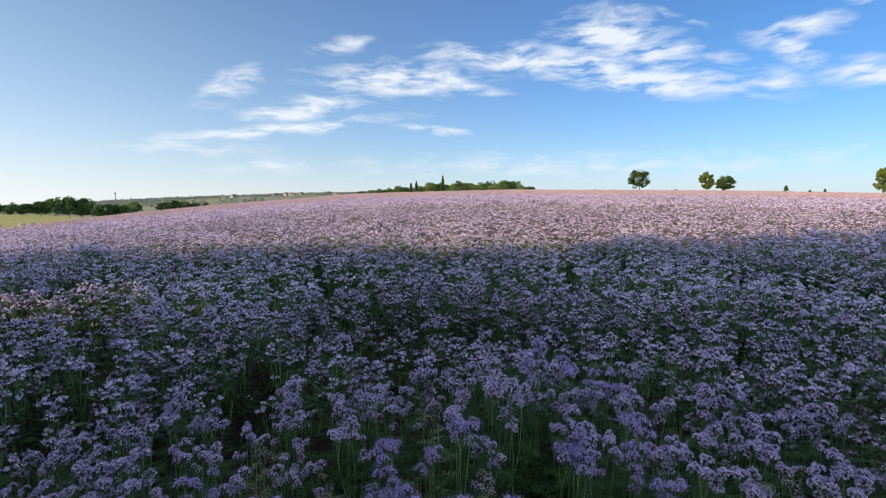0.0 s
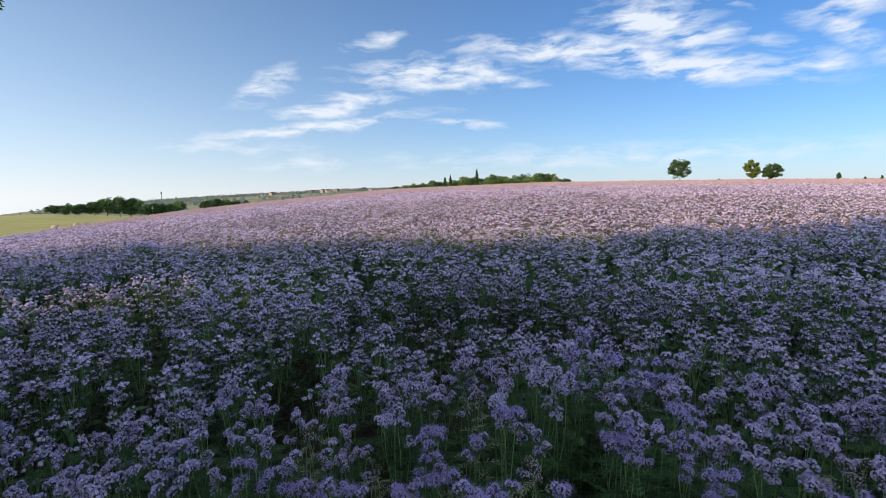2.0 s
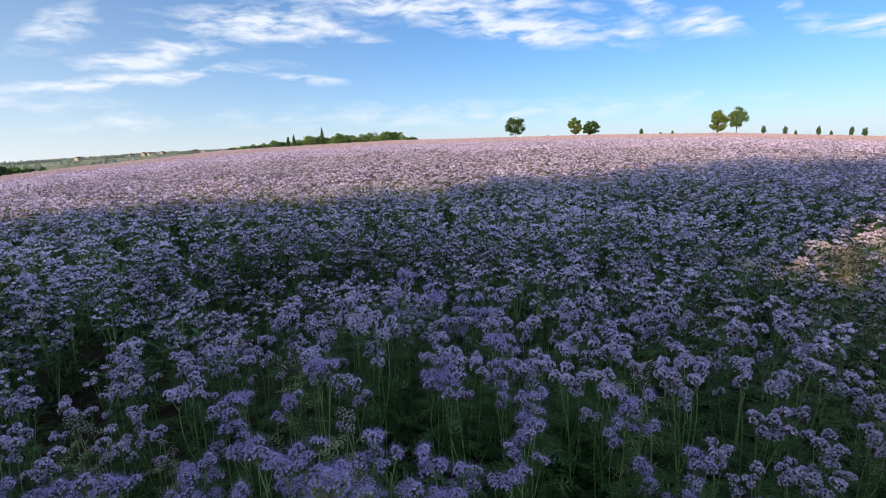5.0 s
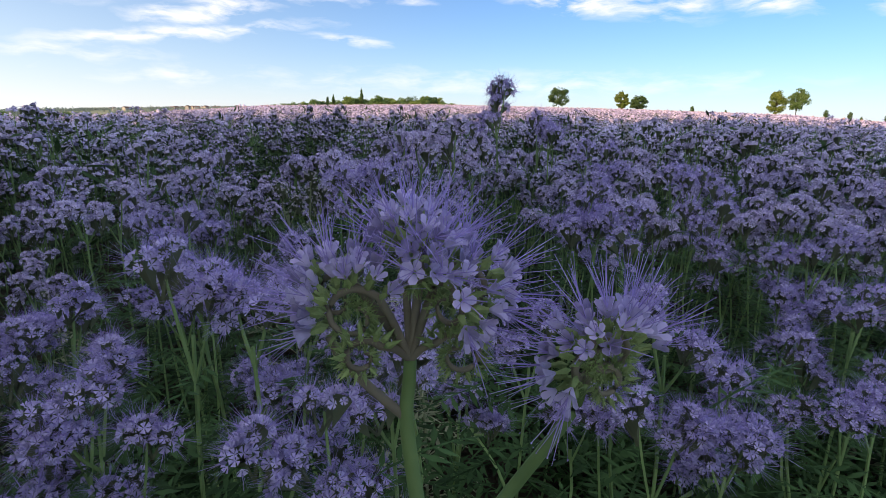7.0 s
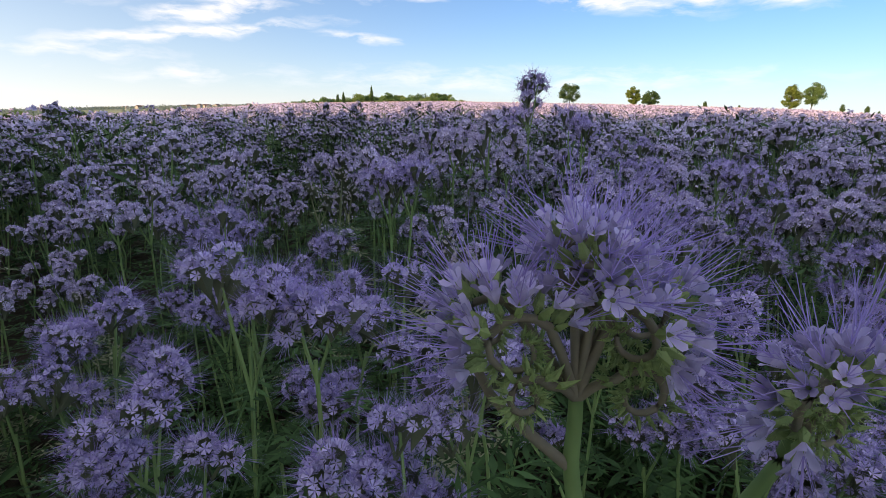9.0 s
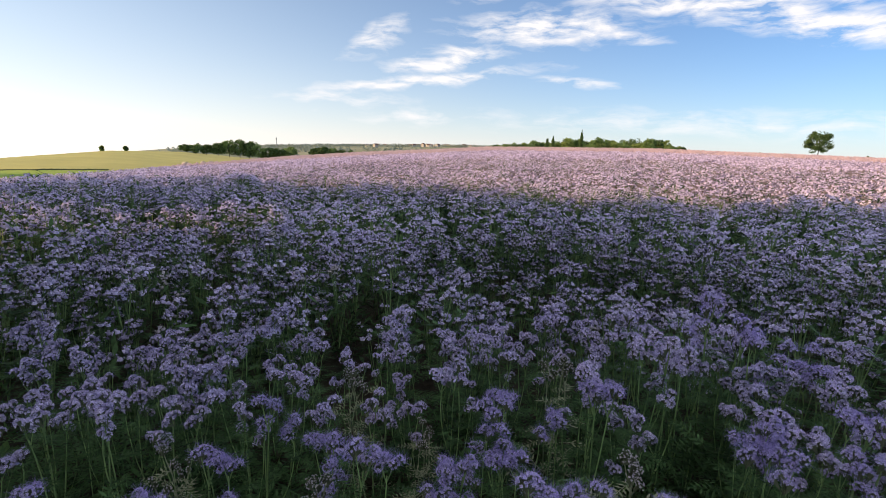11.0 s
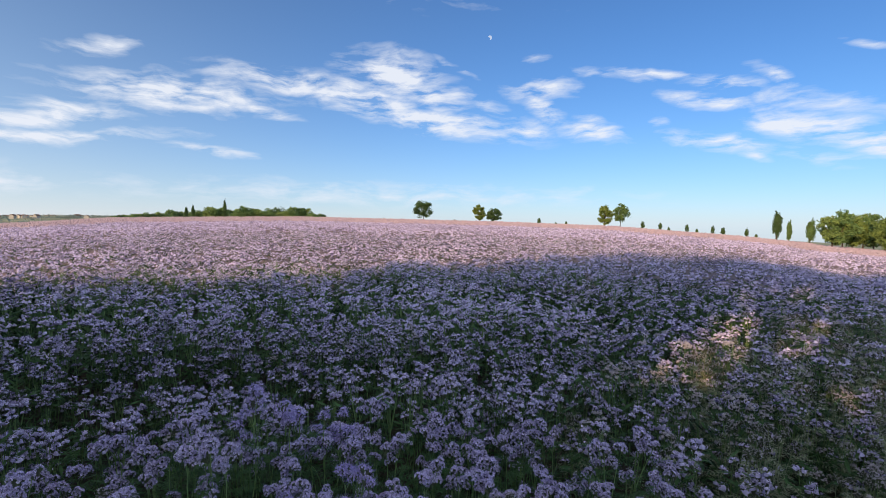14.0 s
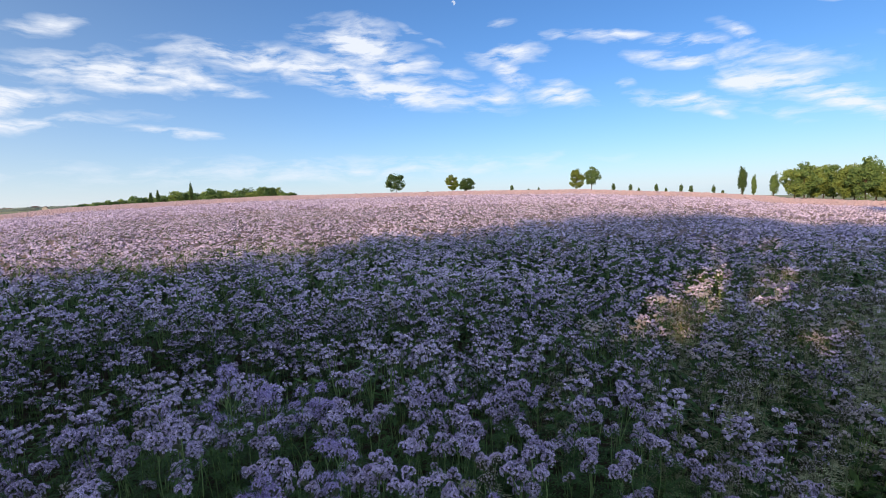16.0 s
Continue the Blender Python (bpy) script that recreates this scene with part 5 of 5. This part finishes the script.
# ---- far country ----
def house(seed, az, r, width, depth, high, roof):
    g = np.random.default_rng(seed)
    x, y = polar(az, r)
    root = new("house")
    z = float(ground_z(x, y))
    root.matrix_basis = pose(x, y, z, 0, 0, g.uniform(0, 180))
    w, d, h = width / 2, depth / 2, high
    V = np.array([(-w, -d, -1), (w, -d, -1), (w, d, -1), (-w, d, -1), (-w, -d, h), (w, -d, h), (w, d, h), (-w, d, h), (-w, 0, h + roof), (w, 0, h + roof)], float)
    F = [(0, 1, 5), (0, 5, 4), (1, 2, 6), (1, 6, 5), (2, 3, 7), (2, 7, 6), (3, 0, 4), (3, 4, 7), (4, 8, 7), (5, 6, 9)]
    tris("wall", V, F, [PLASTER], None, root)
    o, t = 0.5, 0.25
    R = np.array([(-w - o, -d - o, h - o * .6), (w + o, -d - o, h - o * .6), (w + o, 0, h + roof), (-w - o, 0, h + roof), (-w - o, d + o, h - o * .6), (w + o, d + o, h - o * .6)], float)
    R = np.concatenate([R + [0, 0, 0.05], R + [0, 0, 0.05 + t]])
    RF = [(6, 7, 8), (6, 8, 9), (9, 8, 11), (9, 11, 10), (0, 2, 1), (0, 3, 2), (3, 5, 2), (3, 4, 5), (0, 1, 7), (0, 7, 6), (4, 11, 5), (4, 10, 11), (0, 6, 9), (0, 9, 3), (3, 9, 10), (3, 10, 4), (1, 2, 8), (1, 8, 7), (2, 5, 11), (2, 11, 8)]
    tris("roof", R, RF, [TILE], None, root)
    for i in range(3):
        for sgn in (-1, 1):
            cx = -w + width * (i + 0.5) / 3
            yy = sgn * (d + 0.05)
            Wv = np.array([(cx - .6, yy, h * .4), (cx + .6, yy, h * .4), (cx + .6, yy, h * .75), (cx - .6, yy, h * .75)])
            Wv = np.concatenate([Wv, Wv - [0, sgn * 0.1, 0]])
            tris("window", Wv, [(0, 1, 2), (0, 2, 3), (0, 4, 5), (0, 5, 1), (1, 5, 6), (1, 6, 2), (2, 6, 7), (2, 7, 3), (3, 7, 4), (3, 4, 0)], [GLASSY], None, root)
    return tagged(root, "white plastered village house with a tiled roof", "house", "village houses")


for i in range(34):
    az = rng.uniform(10.5, 26.0) if i > 20 else rng.normal(15.6, 1.4)
    house(700 + i, az, rng.uniform(1400, 2100), rng.uniform(9, 13), rng.uniform(8, 10), rng.uniform(4, 6.5), rng.uniform(3, 4))


def far_woods():
    """Hedges and woods over the far country, as one mass of foliage."""
    n = 640
    az = rng.uniform(5, 41, n)
    r = rng.uniform(560, 2050, n)
    r = np.where((az > 9.5) & (az < 27.5) & (r > 680) & (r < 1550), rng.uniform(1550, 2100, n), r)
    band = np.sin(az * 0.9) * 200 + np.round(r / 330) * 330 + rng.normal(0, 22, n)
    a = np.radians(az)
    x, y = -np.sin(a) * band, np.cos(a) * band
    hub = np.stack([x, y, ground_z(x, y) + 3], -1)
    k = 26
    p = np.repeat(hub, k, 0) + rng.normal(0, 1, (n * k, 3)) * [9, 9, 2.2]
    v, f = strew(LEAF_V, LEAF_F, p, rng.normal(0, 1, (n * k, 3)) + [0, 0, .5], None, rng.uniform(1.6, 3.6, n * k))
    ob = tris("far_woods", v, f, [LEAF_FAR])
    tagged(ob, "blue-green hedges and woods over the far country, haze mixed into their colour", "woods", kind="stuff")


# distance haze is mixed into the leaf colour: lighter and greyer
LEAF_FAR = leafy("haze_tinted_foliage", (0.30, 0.36, 0.30), (0.20, 0.26, 0.25), 0.3)
far_woods()


def mast(az, r, high):
    x, y = polar(az, r)
    root = new("radio_mast")
    root.location = (x, y, float(ground_z(x, y)))
    bag = Bag()
    t = np.linspace(0, 1, 5)[:, None]
    v, f = tube(np.array([0, 0, high]) * t, np.linspace(0.9, 0.35, 5), 6)
    tris("pole", v, f, [STEEL], None, root)
    for z in (0.82, 0.9):
        v, f = tube(np.array([[0, 0, high * z], [0, 0, high * z + 1.6]]), [1.3, 1.3], 8)
        tris("antenna_ring", v, f, [STEEL], None, root)
    tagged(root, "slim grey radio mast on the far hills", "mast")


mast(32.0, 1000, 22)


def bale(az, r):
    """A wrapped round bale lying on its side."""
    x, y = polar(az, r)
    ang = np.arange(20) * 2 * np.pi / 20
    prof = [(-0.62, 0.0), (-0.62, 0.56), (-0.56, 0.64), (0.56, 0.64), (0.62, 0.56), (0.62, 0.0)]
    V = np.array([(px, math.cos(a) * pr, math.sin(a) * pr) for px, pr in prof for a in ang])
    F = []
    for i in range(len(prof) - 1):
        for j in range(20):
            p, q = i * 20 + j, i * 20 + (j + 1) % 20
            F += [(p, q, q + 20), (p, q + 20, p + 20)]
    ob = tris("straw_bale", V, F, [STRAW], smooth=True)
    ob.matrix_basis = pose(x, y, float(ground_z(x, y)) + 0.30, 0, 0, rng.uniform(0, 180)) @ Matrix.Diagonal((0.7, 0.7, 0.62, 1))
    return tagged(ob, "pale wrapped round bale at the ripe field's edge", "bale", "bales at the field edge")


for az in (40.6, 39.0, 38.3, 36.0, 35.2, 33.6, 32.9):
    bale(az, float(np.interp(az, END_AZ, END_R)) * 1.22 + 4)


# ---- verges ----
def verge(name, label, places, height, mat, blades_per, width):
    """Tufts of bent grass blades, as one mass."""
    x, y = places
    k = len(x) * blades_per
    bx, by = np.repeat(x, blades_per) + rng.normal(0, .05, k), np.repeat(y, blades_per) + rng.normal(0, .05, k)
    tuft = np.clip(0.60 + 0.62 * np.sin(x * 2.3 + 2.2 * np.sin(y * 1.3)) * np.sin(y * 2.9 + x), 0.12, 1.2)
    h = np.repeat(height * tuft * rng.uniform(0.5, 1.25, len(x)), blades_per) * rng.uniform(.6, 1.1, k)
    a = rng.uniform(0, 6.28, k)
    bend = rng.uniform(0.05, 0.85, k) * h
    d = np.stack([np.cos(a), np.sin(a), 0 * a], -1)
    s = np.stack([-np.sin(a), np.cos(a), 0 * a], -1) * width
    b = np.stack([bx, by, ground_z(bx, by) - 0.01], -1)
    up = np.array([0, 0, 1.0])
    m = b + up * (h * .6)[:, None] + d * (bend * .35)[:, None]
    t = b + up * h[:, None] + d * bend[:, None]
    V = np.stack([b - s, b + s, m + s * .7, m - s * .7, t], 1).reshape(-1, 3)
    o = np.arange(k)[:, None, None] * 5
    F = (np.array([[0, 1, 2], [0, 2, 3], [3, 2, 4]])[None] + o).reshape(-1, 3)
    ob = tris(name, V, F, [mat])
    return tagged(ob, label, "grass", kind="stuff")


def beside(x0, x1, off0, off1, n):
    """Random places along the field's edge, outside it."""
    x = rng.uniform(x0, x1, n)
    y = np.interp(x, EDGE_X, EDGE_Y) - rng.uniform(off0, off1, n)
    return x, y


verge("verge_grass", "tall green grass on the verge beside the flowers", beside(3.4, 11.4, -0.1, 2.4, 4200), 0.72, GRASS, 4, 0.006)
verge("verge_grass", "tall green grass along the far verge", beside(10.5, 42, -0.3, 5.0, 2200), 0.75, GRASS, 3, 0.012)
verge("dry_grass", "straw-coloured seeding grass along the verge", beside(12.5, 42, -0.4, 4.0, 4600), 1.0, DRY_GRASS, 3, 0.011)
verge("verge_grass", "green grass and weeds at the field's margin", beside(-13, -2.0, 0.0, 2.6, 4600), 0.46, GRASS, 4, 0.006)
verge("dry_grass", "pale dry seeding grass beside the track", beside(-34, -9.6, 0.3, 3.2, 4200), 1.0, DRY_GRASS, 4, 0.008)
verge("dry_grass", "scattered pale stalks among the margin grass", beside(-12, -4.0, 0.4, 2.6, 520), 0.6, DRY_GRASS, 3, 0.005)
verge("dry_grass", "sparse pale seeding grass stalks beside the flowers", beside(3.6, 12, -0.2, 2.2, 420), 0.85, DRY_GRASS, 3, 0.003)
verge("verge_grass", "short grass on the trodden margin", beside(-2.0, 3.6, 0.25, 2.2, 1500), 0.16, GRASS, 4, 0.004)


def weeds(places, size):
    """Broad-leaved weeds among the grass."""
    x, y = places
    v, f = leaf_sprays(x, y, ground_z(x, y) + rng.uniform(0.02, 0.3, len(x)), size * rng.uniform(.6, 1.3, len(x)), 7, 0.2)
    ob = tris("verge_weeds", v, f, [WEED])
    return tagged(ob, "low broad-leaved weeds among the verge grass", "weeds", kind="stuff")


weeds(beside(-14, -1.0, -1.4, 1.8, 3000), 0.055)
weeds(beside(1.4, 10.5, -0.7, 1.8, 1300), 0.05)
weeds(beside(3.0, 8, 0.1, 1.6, 500), 0.07)


def track():
    """The gravel farm track behind the verge."""
    x = np.linspace(-58, 58, 120)
    y = np.interp(x, EDGE_X, EDGE_Y)
    y = np.convolve(np.pad(y, 6, mode="edge"), np.ones(13) / 13, mode="valid")
    V, F = [], []
    for i in range(len(x)):
        for off in (-4.0, -5.2, -6.4):
            yy = y[i] + off * 1.15
            V.append((x[i], yy, float(ground_z(x[i], yy)) + 0.03 + (0.03 if off == -5.2 else 0)))
    for i in range(len(x) - 1):
        for j in range(2):
            p = i * 3 + j
            F += [(p, p + 1, p + 4), (p, p + 4, p + 3)]
    ob = tris("track", V, F, [GRAVEL], smooth=True)
    tagged(ob, "pale gravel farm track behind the grass verge", "track", kind="structure")


track()
